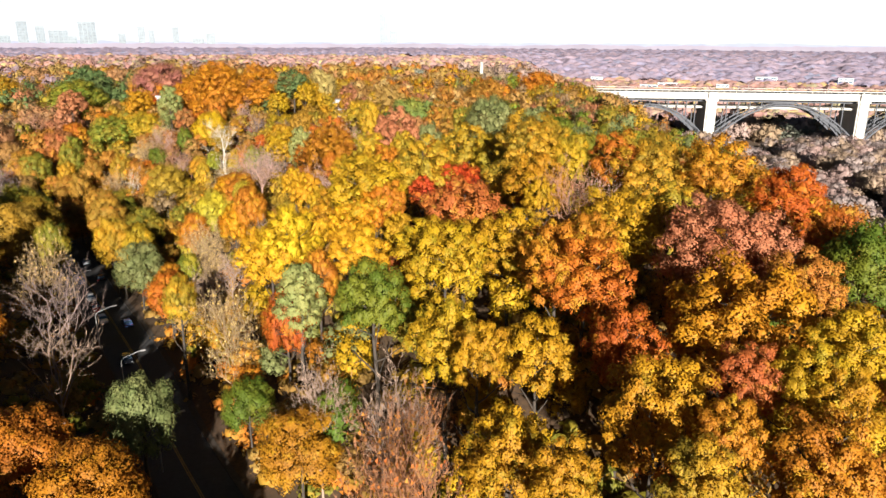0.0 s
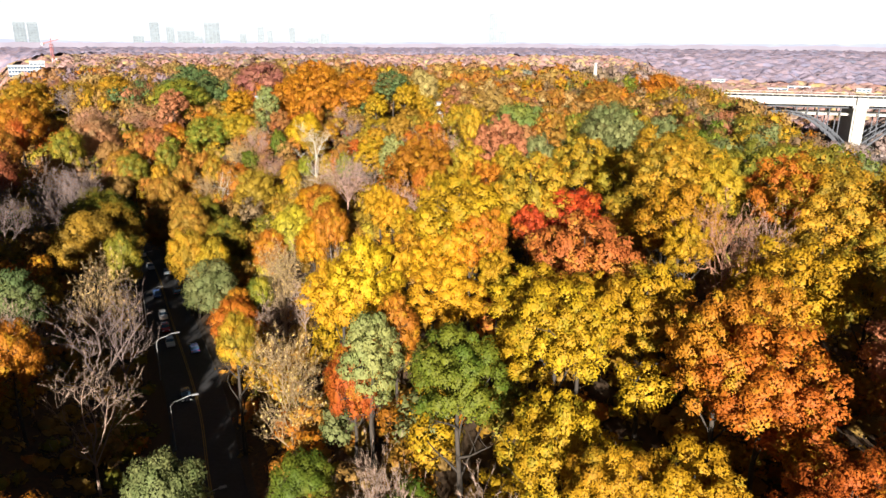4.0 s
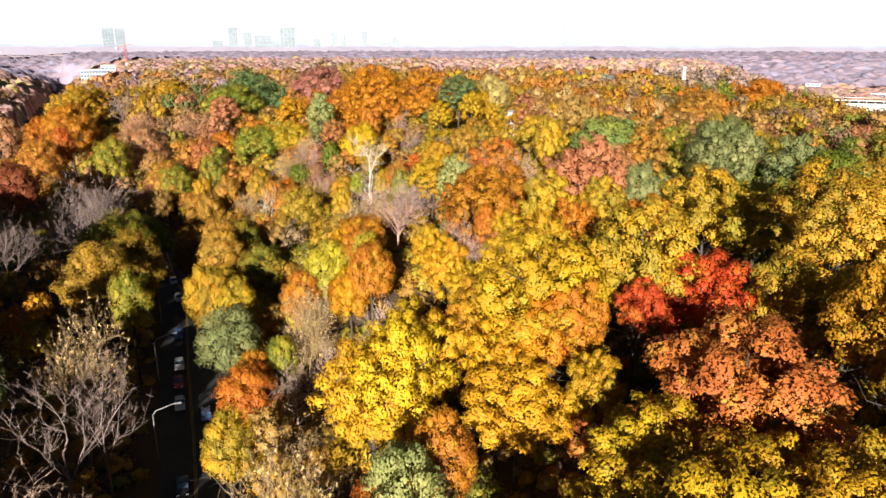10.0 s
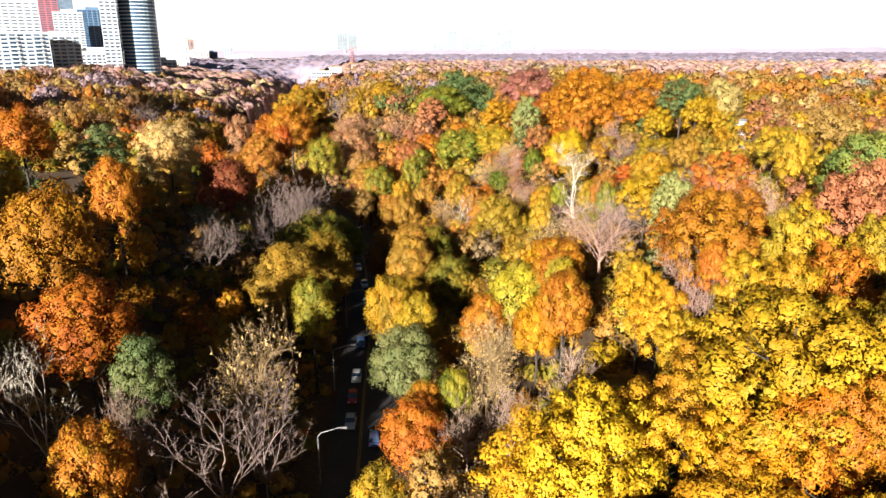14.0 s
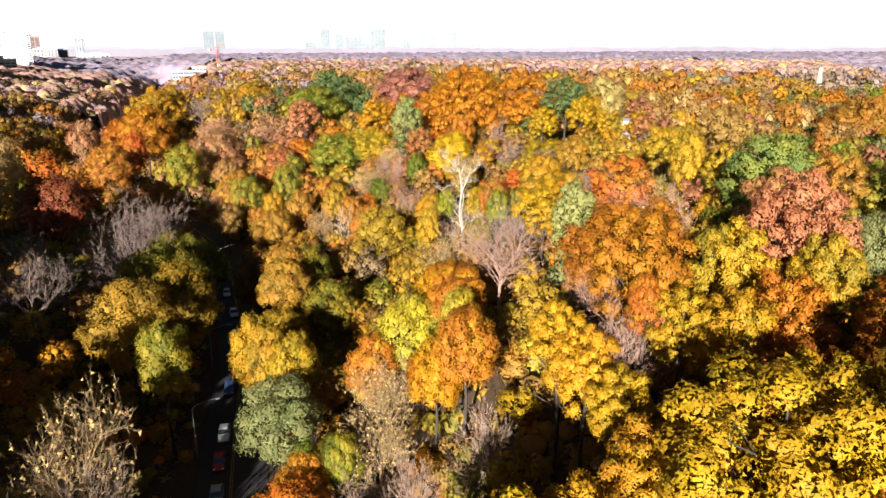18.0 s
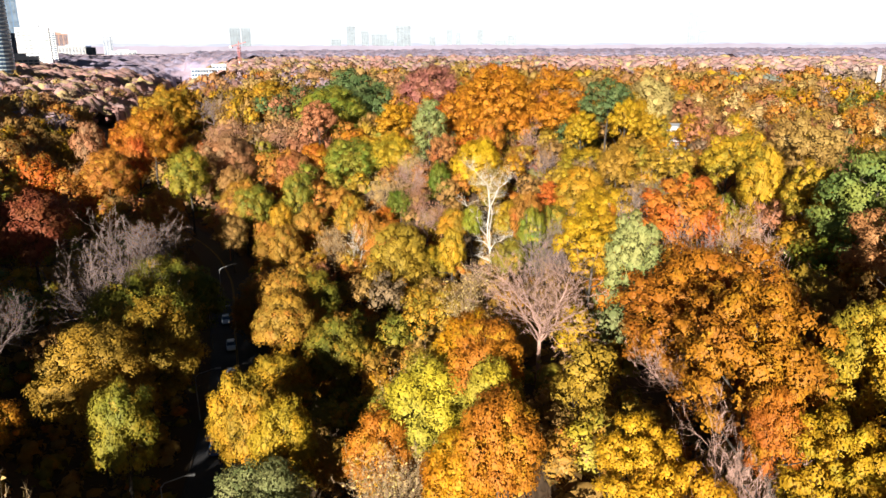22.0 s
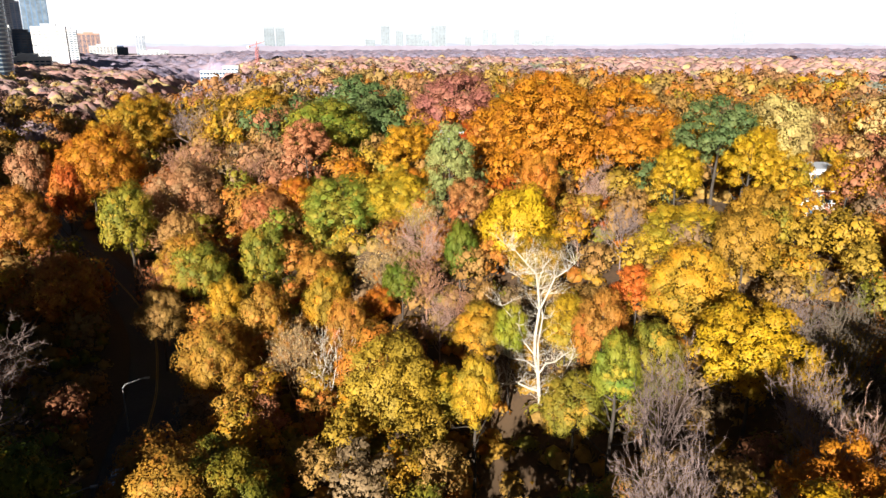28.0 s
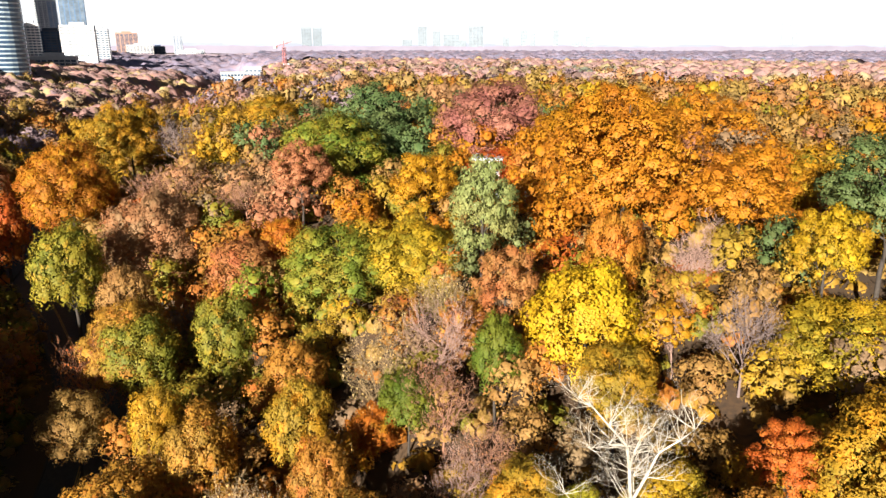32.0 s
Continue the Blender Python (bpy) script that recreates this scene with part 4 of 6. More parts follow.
def scatter():
    rng = np.random.default_rng(5)
    FINE = [crown_shape(s, 20, 1300, 0.047, 1.15, 1.0, (0.20, 0.32), 0.2, 0.5, inner=0.5, calm=0.3) for s in (67, 68, 69)]
    NEAR = [crown_shape(s, 14, 800, 0.054, 1.15, 1.0, (0.26, 0.38), 0.2, 0.5, inner=0.55, calm=0.35) for s in (64, 65, 66)]
    MID = [crown_shape(s, 10, 460, 0.07, 1.15, 1.0, (0.30, 0.42), 0.2, 0.5, inner=0.6, calm=0.4) for s in (61, 62, 63)]
    FAR = [crown_shape(q, 14, 420, 0.068, 0.85, 0.9, (0.22, 0.36), inner=0.5, core=0.66, calm=0.4) for q in (71, 72, 73, 77)]
    FAR2 = [crown_shape(q, 9, 420, 0.062, 0.75, 0.9, (0.24, 0.40), inner=0.6, core=0.7, fill=0.84, calm=0.75) for q in (74, 75, 76)]
    REAR = [crown_shape(s, 9, 260, 0.11, 1.15, 1.0, (0.30, 0.42), 0.2, 0.6, inner=0.6, calm=0.4) for s in (85, 86)]
    stand = np.array([q[:4] for q in STAND])
    reach = np.array([0.3 if q[4] in BARK else 0.62 for q in STAND])
    hues = [q[4] for q in STAND]
    swap = {"bare": "ochre", "twig": "brown", "grey": "olive", "purple": "brown", "pinktwig": "browngold", "tantwig": "ochre", "tan": "olivegold", "rusttwig": "rust", "salmontwig": "salmonbare", "white": "olivegold",
            "brightyellow": "yellow", "red": "rust", "red2": "rust", "redorange": "orange", "plum": "rust", "darkred": "brown", "salmon": "ochre", "cream": "tan", "lightgreen": "greygreen", "green3": "olivegold", "green2": "olivegreen"}
    mids, nears, fines = {}, {}, {}
    step_ = 6.3
    for gx in np.arange(-330, 130, step_):
        for gy in np.arange(18, 420, step_):
            x, y = gx + rng.uniform(-3, 3), gy + rng.uniform(-3, 3)
            if -(x + 4) > 3.0 * (y - 42) or x > 0.62 * y + 34:
                continue
            d = float(road_offset(np.array([x]), np.array([y]))[0])
            r = rng.uniform(2.8, 4.4)
            if abs(d) < 6.2 + 0.6 * r:
                continue
            apart = np.hypot(stand[:, 0] - x, stand[:, 1] - y)
            if (apart - stand[:, 2] * reach).min() < 0:
                continue
            z = ground_at(x, y)
            if z < -1 or math.hypot(x + 53, y - 231) < 7.5 or math.hypot(x + 54, y - 242) < 6.5 or math.hypot(x + 49, y - 220) < 6.5:
                continue
            if -110 < d < -8 and y < 235 and rng.random() < 0.72:
                continue
            i = np.argsort(apart)[:3]
            way = np.hypot(TRACK[:, 0] - x, TRACK[:, 1] - y).min()
            if way > 120:
                if rng.random() < 0.42:
                    continue
                r = r * 1.5
            under = rng.uniform(7, 13) if d > 12 and way < 60 and (y < 190 or x > -50 and y < 250) else rng.uniform(10, 16) if d < -8 and y < 235 else rng.uniform(3, 7.5)
            top = max(min(z + rng.uniform(10, 16), stand[i, 3].mean() - under), z + 4.0)
            c = hues[i[int(rng.integers(3))]]
            c = swap.get(c, c)
            if rng.random() < 0.3:
                c = ("olive", "brown", "olivegold", "browngold", "ochre")[int(rng.integers(5))]
            if x > 15 and y > 140 and rng.random() < 0.6:
                c = ("olive", "olivegreen", "olivegold", "greygreen", "brown")[int(rng.integers(5))]
            if y > 215 and rng.random() < 0.24:
                c = ("taupe", "dusk", "brown")[int(rng.integers(3))]
            (fines if way < (62 if y > 185 else 50) else nears if way < (150 if y > 185 else 100) else mids).setdefault(c, []).append((x, y, top, r))
    for c, s in fines.items():
        woods("understorey", "{} smaller trees filling the wood between the crowns".format(WORDS[c]), s, FINE, LEAF[c])
    for c, s in nears.items():
        woods("understorey", "{} smaller trees filling the wood between the crowns".format(WORDS[c]), s, NEAR, LEAF[c])
    for c, s in mids.items():
        woods("understorey", "{} smaller trees filling the wood between the crowns".format(WORDS[c]), s, MID, LEAF[c])
    # scrub under the trees
    SCRUB = [crown_shape(q, 3, 64, 0.14, 0.7, 0.8, (0.42, 0.6), core=0.8) for q in (81, 82, 83)]
    scrub = {"brown": [], "olive": [], "rust2": [], "browngold": []}
    for gx in np.arange(-150, 75, 4.5):
        for gy in np.arange(22, 300, 4.5):
            x, y = gx + rng.uniform(-1.8, 1.8), gy + rng.uniform(-1.8, 1.8)
            if -(x + 4) > 3.0 * (y - 42) or x > 0.62 * y + 30 or abs(float(road_offset(np.array([x]), np.array([y]))[0])) < 7.5:
                continue
            z = ground_at(x, y)
            if z > -1:
                scrub[("brown", "olive", "rust2", "browngold")[int(rng.integers(4))]].append((x, y, z + rng.uniform(1.4, 3.6), rng.uniform(2.3, 3.3)))
    for gx in np.arange(-270, 90, 6.5):
        for gy in np.arange(190, 420, 6.5):
            x, y = gx + rng.uniform(-2, 2), gy + rng.uniform(-2, 2)
            if (x > -150 and y < 300) or x > 0.62 * y + 30 or -(x + 4) > 3.0 * (y - 42) or abs(float(road_offset(np.array([x]), np.array([y]))[0])) < 9:
                continue
            scrub[("brown", "olive", "rust2", "browngold")[int(rng.integers(4))]].append((x, y, ground_at(x, y) + rng.uniform(2, 5), rng.uniform(3.2, 4.4)))
    for c, s in scrub.items():
        woods("scrub", "{} low scrub covering the forest floor".format(WORDS[c]), s, SCRUB, LEAF[c])
    # unseen woods added behind and beside the path's start, to shade the ravine
    back = {"ochre": [], "olivegold": [], "rust": [], "brown": []}
    for gx in np.arange(-170, 120, 10.0):
        for gy in np.arange(-120, 110, 10.0):
            x, y = gx + rng.uniform(-5.5, 5.5), gy + rng.uniform(-5.5, 5.5)
            left = -(x + 4) > 3.0 * (y - 42)
            if not (left or y < 18 or x > 0.62 * y + 32) or abs(float(road_offset(np.array([x]), np.array([y]))[0])) < 11 or (x > 60 and y > 30):
                continue
            c = ("ochre", "olivegold", "rust", "brown")[int(rng.integers(4))]
            # taller at the far left, so that their shadow reaches the left slope
            rise = rng.uniform(17, 23) if left and x < -78 else rng.uniform(11.5, 16)
            back[c].append((x, y, ground_at(x, y) + rise, rng.uniform(4.4, 6.6)))
    for c, s in back.items():
        woods("rear_woods", "{} tall woods along the ravine's rim".format(WORDS[c]), s, REAR, LEAF[c])
    # leafless woods on the floor of the wide valley
    low = {"heath": [], "umber": [], "ash": []}
    for gx in np.arange(80, 420, 5.5):
        for gy in np.arange(40, 440, 5.5):
            x, y = gx + rng.uniform(-2.6, 2.6), gy + rng.uniform(-2.6, 2.6)
            r = rng.uniform(5.0, 7.4)
            if x < 0.62 * y + 34 and x < 130 or blocked(x, y, 1.5) or x > 0.82 * y + 15:
                continue
            z = ground_at(x, y)
            low[("heath", "umber", "ash")[int(rng.integers(3))]].append((x, y, z + rng.uniform(9, 14), r))
    for c, s in low.items():
        woods("valley_woods", "{} leafless woods on the valley floor".format(WORDS[c]), s, FAR2, LEAF[c])
    # far woods
    fars = {}
    ring, spacing = 390.0, 12.5
    while ring < 790:
        for a in np.arange(-70, 42 if ring < 610 else -8, math.degrees(spacing / ring)):
            az = math.radians(a + rng.uniform(-0.4, 0.4) * math.degrees(spacing / ring))
            rad = ring + rng.uniform(-0.5, 0.5) * spacing
            x, y = rad * math.sin(az) - 30, rad * math.cos(az)
            if y < 420 and -330 < x < 0.62 * y + 34:
                continue
            if x > 80 and y < 440:
                continue
            z = ground_at(x, y)
            r = spacing * rng.uniform(0.62, 0.92)
            if abs(float(road_offset(np.array([x]), np.array([y]))[0])) < 8 + r or blocked(x, y, r):
                continue
            n = noise.noise((x * 0.006, y * 0.006, 1.3)) * 0.9 + rng.uniform(-0.45, 0.45)
            # most of these far hues have distance haze painted into them
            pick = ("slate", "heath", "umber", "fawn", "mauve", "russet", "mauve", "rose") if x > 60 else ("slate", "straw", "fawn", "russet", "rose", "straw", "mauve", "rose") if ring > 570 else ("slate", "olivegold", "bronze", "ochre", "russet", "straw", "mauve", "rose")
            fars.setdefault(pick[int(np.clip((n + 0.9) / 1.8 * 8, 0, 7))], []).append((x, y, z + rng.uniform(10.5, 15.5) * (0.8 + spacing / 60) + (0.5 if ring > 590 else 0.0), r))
        ring += spacing * 0.95
        spacing *= 1.009
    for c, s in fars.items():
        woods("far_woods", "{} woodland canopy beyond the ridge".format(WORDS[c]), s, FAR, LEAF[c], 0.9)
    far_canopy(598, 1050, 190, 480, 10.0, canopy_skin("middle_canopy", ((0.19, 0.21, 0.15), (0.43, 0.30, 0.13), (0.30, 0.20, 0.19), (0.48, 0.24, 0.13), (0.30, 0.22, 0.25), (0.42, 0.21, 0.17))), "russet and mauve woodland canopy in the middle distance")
    # the lilac-blue tones put distance haze into the canopy's own colour
    far_canopy(1045, 1850, 130, 420, 13.0, canopy_skin("haze_tinted_canopy", ((0.19, 0.23, 0.32), (0.27, 0.23, 0.33), (0.33, 0.25, 0.30), (0.24, 0.22, 0.34), (0.36, 0.22, 0.28), (0.26, 0.25, 0.37))), "woodland canopy towards the horizon, tinted lilac to imitate haze")


# a plain line along the ridge, near which the woods are built finer
TRACK = np.array([(0.0, 20.0 * k) if k < 4 else (-0.28 * (20 * k - 60), 20.0 * k) for k in range(11)])

# ---- the white sycamore ----
def sycamore():
    bx, by = -54.0, 242.3
    z = ground_at(bx, by)
    t = thing("sycamore_tree", "bare white-barked sycamore with a forked trunk in the gully", "tree", Matrix.Translation((bx, by, z)) @ Matrix.Rotation(radians(24), 4, "Z"))
    L = Limbs(77)
    k = SYC / (27.0 + z - 5.0)
    P = lambda *q: [(a * k, b * k, c * k) for a, b, c in q]
    limbs = (
        (P((0, 0, -0.8), (-0.2, 0, 1.8), (-0.4, 0, 3.6), (-0.6, 0.1, 6.2), (-1.2, 0.1, 9.1), (-1.3, 0.1, 12.5), (-0.8, 0, 16.8)), (0.85, 0.72, 0.66, 0.6, 0.55, 0.50, 0.46)),
        (P((-0.8, 0, 16.8), (-1.1, 0.1, 20.2), (-1.5, 0.1, 22.5)), (0.42, 0.36, 0.3)),
        (P((-1.5, 0.1, 22.5), (-3.1, 0.3, 24.3), (-4.6, 0.5, 26.0), (-5.8, 0.6, 26.8)), (0.26, 0.2, 0.13, 0.05)),
        (P((-1.5, 0.1, 22.5), (-3.2, -0.4, 22.9), (-4.8, -0.7, 22.7)), (0.13, 0.09, 0.03)),
        (P((-1.1, 0.1, 20.2), (-1.0, -0.3, 22.0), (-0.6, -0.5, 23.6)), (0.24, 0.17, 0.07)),
        (P((-0.8, 0, 16.8), (0.4, 0.2, 19.4), (1.3, 0.3, 21.7), (3.1, 0.5, 22.8), (4.3, 0.6, 23.8)), (0.36, 0.3, 0.24, 0.15, 0.05)),
        (P((-0.5, 0.1, 5.8), (-0.7, 0.7, 11.0), (-0.1, 0.9, 15.1), (-0.5, 0.9, 19.0)), (0.4, 0.32, 0.24, 0.08)),
        (P((-0.4, 0, 3.4), (-1.9, -0.2, 4.0), (-3.8, -0.4, 5.1), (-5.6, -0.5, 4.9), (-7.4, -0.4, 5.6)), (0.42, 0.34, 0.26, 0.16, 0.05)),
        (P((-0.7, 0, 7.2), (-2.6, 0.3, 8.5), (-4.6, 0.5, 8.8), (-6.0, 0.6, 10.2)), (0.3, 0.24, 0.15, 0.05)),
        (P((-1.2, 0.1, 9.4), (-3.0, 0.3, 11.7), (-3.8, 0.4, 14.3), (-6.4, 0.6, 17.4)), (0.3, 0.22, 0.16, 0.05)),
        (P((-0.5, 0, 6.4), (0.5, -0.1, 8.1), (1.9, -0.2, 8.4), (3.1, -0.2, 9.5), (4.7, -0.1, 10.4)), (0.3, 0.26, 0.2, 0.14, 0.05)),
        (P((-0.1, 0.2, 2.6), (1.2, 0.9, 2.9), (3.4, 1.4, 4.9), (4.8, 1.6, 7.8), (5.2, 1.6, 12.0)), (0.26, 0.24, 0.2, 0.14, 0.05)),
    )
    for path, radii in limbs:
        L.add(path, [r * k * 0.44 for r in radii], 8)
        for q in path[1:]:
            for j in range(8):
                s = Vector((L.rng.gauss(0, 1), L.rng.gauss(0, 1), L.rng.uniform(0.1, 1.0))).normalized()
                L.grow(Vector(q), s, L.rng.uniform(1.4, 3.8) * k, 0.04 * k, 2, 0.06, (0, 0, 4, 4), 4)
    part("trunk", mesh_of("trunk", L.v, L.f, [BARK["white"]], True), None, t, "smooth white bark")


SYC = 27.0
sycamore()

# ---- road ----
def smooth_line(pts, n=12):
    """A finer line through the given points."""
    p = [Vector((*q, 0)) for q in pts]
    out = []
    for i in range(1, len(p) - 2):
        a, b, c, d = p[i - 1:i + 3]
        for k in range(n):
            t = k / n
            out.append(0.5 * (2 * b + (c - a) * t + (2 * a - 5 * b + 4 * c - d) * t * t + (3 * b - a - 3 * c + d) * t ** 3))
    return out


LINE = smooth_line(ROAD)


def ribbon(bm, left, right, z0, z1=None):
    """A strip along the road between two offsets, with a top and, for a height, sides."""
    rows = []
    for i, p in enumerate(LINE):
        d = (LINE[min(i + 1, len(LINE) - 1)] - LINE[max(i - 1, 0)]).normalized()
        s = Vector((d.y, -d.x, 0))
        q = [p + s * left + Vector((0, 0, z0)), p + s * right + Vector((0, 0, z0))]
        if z1 is not None:
            q = [p + s * left + Vector((0, 0, z1)), *q, p + s * right + Vector((0, 0, z1))]
        rows.append([bm.verts.new(v) for v in q])
    for a, b in zip(rows, rows[1:]):
        for k in range(len(a) - 1):
            bm.faces.new((a[k], a[k + 1], b[k + 1], b[k]))


ASPHALT = plain("asphalt", (0.042, 0.042, 0.046), (0.030, 0.030, 0.033), 1.5, 0.85, bump=0.3)
CONCRETE = plain("concrete", (0.52, 0.50, 0.46), (0.43, 0.41, 0.38), 0.9, 0.85, bump=0.2)
LINEPAINT = plain("yellow_line_paint", (0.30, 0.19, 0.04), (0.20, 0.13, 0.03), 2.0, 0.7)
STEEL = plain("painted_steel", (0.055, 0.06, 0.078), (0.04, 0.045, 0.06), 0.8, 0.6)
GALV = plain("galvanised_steel", (0.30, 0.30, 0.31), (0.23, 0.23, 0.24), 3.0, 0.6, 0.3)
GLASS, gnt, gb = shader("window_glass", 0.08, 0.0)
gb.inputs["Base Color"].default_value = (0.05, 0.09, 0.14, 1)
gb.inputs["Specular IOR Level"].default_value = 0.9


def build_road():
    for name, label, cat, mat, strips in (
        ("road", "narrow grey asphalt road winding through the ravine", "road", ASPHALT, [(-4.6, 4.6, 0.05, None)]),
        ("road_line", "worn yellow centre line on the asphalt", "marking", LINEPAINT, [(-0.20, -0.06, 0.056, None), (0.06, 0.20, 0.056, None)]),
        ("kerb", "weathered concrete kerbs along the road", "kerb", BARK["bark"], [(-4.85, -4.6, 0.17, -0.1), (4.6, 4.85, 0.17, -0.1)]),
        ("shoulder", "dusty gravel shoulder beside the kerb", "shoulder", BARK["bark"], [(4.85, 5.7, 0.08, -0.2)]),
    ):
        bm = bmesh.new()
        for s in strips:
            ribbon(bm, *s)
        me = bpy.data.meshes.new(name)
        bm.to_mesh(me)
        bm.free()
        me.materials.append(mat)
        tagged(new(name, me), label, cat, kind="structure")


build_road()


def box(bm, x0, y0, z0, x1, y1, z1, bevel=0.0):
    v = [bm.verts.new(p) for p in ((x0, y0, z0), (x1, y0, z0), (x1, y1, z0), (x0, y1, z0), (x0, y0, z1), (x1, y0, z1), (x1, y1, z1), (x0, y1, z1))]
    fs = [bm.faces.new([v[i] for i in q]) for q in ((0, 3, 2, 1), (4, 5, 6, 7), (0, 1, 5, 4), (1, 2, 6, 5), (2, 3, 7, 6), (3, 0, 4, 7))]
    if bevel:
        es = list({e for f in fs for e in f.edges})
        bmesh.ops.bevel(bm, geom=es, offset=bevel, segments=2, affect="EDGES", profile=0.6)


def boxed(*a, **k):
    bm = bmesh.new()
    box(bm, *a, **k)
    return bm


def beam(bm, a, b, w, h):
    """A straight bar of the given width and height between two points."""
    a, b = Vector(a), Vector(b)
    d = (b - a).normalized()
    s = d.cross(Vector((0, 0, 1)))
    s = s.normalized() if s.length > 1e-4 else Vector((1, 0, 0))
    u = s.cross(d).normalized()
    v = [bm.verts.new(p + s * i * w / 2 + u * j * h / 2) for p in (a, b) for i, j in ((-1, -1), (1, -1), (1, 1), (-1, 1))]
    for q in ((0, 1, 2, 3), (7, 6, 5, 4), (0, 4, 5, 1), (1, 5, 6, 2), (2, 6, 7, 3), (3, 7, 4, 0)):
        bm.faces.new([v[i] for i in q])


def tubed(path, radii, sides=8):
    v, f = tube(path, radii, sides)
    bm = bmesh.new()
    w = [bm.verts.new(p) for p in v]
    for q in f:
        bm.faces.new([w[i] for i in q])
    return bm


# ---- street lamps ----
def road_heading(x, y):
    i = min(range(1, len(LINE)), key=lambda k: (LINE[k].x - x) ** 2 + (LINE[k].y - y) ** 2)
    d = LINE[i] - LINE[i - 1]
    return math.atan2(d.y, d.x)


def street_lamp():
    t = thing("street_lamp", "grey steel street lamp with a long curved arm over the road", "street lamp", group="street lamps of the ravine road")
    part("pole", tubed([(0, 0, -0.2), (0, 0, 4), (0, 0, 7.4)], [0.13, 0.11, 0.08]), GALV, t, "tapered grey pole")
    part("arm", tubed([(0, 0, 7.3), (0.5, 0, 7.9), (1.5, 0, 8.15), (2.6, 0, 8.5), (3.3, 0, 8.6)], [0.08, 0.075, 0.07, 0.065, 0.05]), GALV, t, "curved pale arm")
    part("lamp_head", boxed(3.1, -0.2, 8.48, 4.0, 0.2, 8.68, bevel=0.06), GALV, t, "pale cobra lamp head")
    return t


first_lamp = None
for x, y in ((-29.5, 91.0), (-41.8, 112.5), (-54.4, 134.4), (-68.4, 157.8), (-82.6, 182.6), (-97.4, 206.2), (-112.0, 229.5)):
    a = road_heading(x, y)
    m = Matrix.Translation((x, y, 0.1)) @ Matrix.Rotation(a - math.pi / 2, 4, "Z") @ Matrix.Translation((-3.6, 0, 0))
    if first_lamp is None:
        first_lamp = street_lamp()
        first_lamp.matrix_basis = m
    else:
        copy_thing(first_lamp, m)


# ---- cars ----
def paint(name, c):
    m, nt, b = shader(name, 0.25, 0.15)
    n = noise_at(nt, 6.0, 3.0)
    nt.links.new(mixed(nt, ranged(nt, n, 0.3, 0.7, 0.0, 0.15), c, tuple(v * 0.8 for v in c)), b.inputs["Base Color"])
    b.inputs["Coat Weight"].default_value = 0.6
    return m


RUBBER = plain("tyre_rubber", (0.02, 0.02, 0.02), (0.03, 0.03, 0.03), 8.0, 0.9)
LENS = plain("lamp_lens", (0.75, 0.75, 0.72), (0.65, 0.65, 0.62), 5.0, 0.15)
REDLENS = plain("red_lamp_lens", (0.4, 0.02, 0.02), (0.3, 0.02, 0.02), 5.0, 0.2)


def loft(bm, sections):
    """Skins cross-sections of equal count, closed at both ends."""
    rows = [[bm.verts.new(p) for p in s] for s in sections]
    n = len(rows[0])
    for a, b in zip(rows, rows[1:]):
        for k in range(n):
            bm.faces.new((a[k], a[(k + 1) % n], b[(k + 1) % n], b[k]))
    bm.faces.new(list(reversed(rows[0])))
    bm.faces.new(rows[-1])


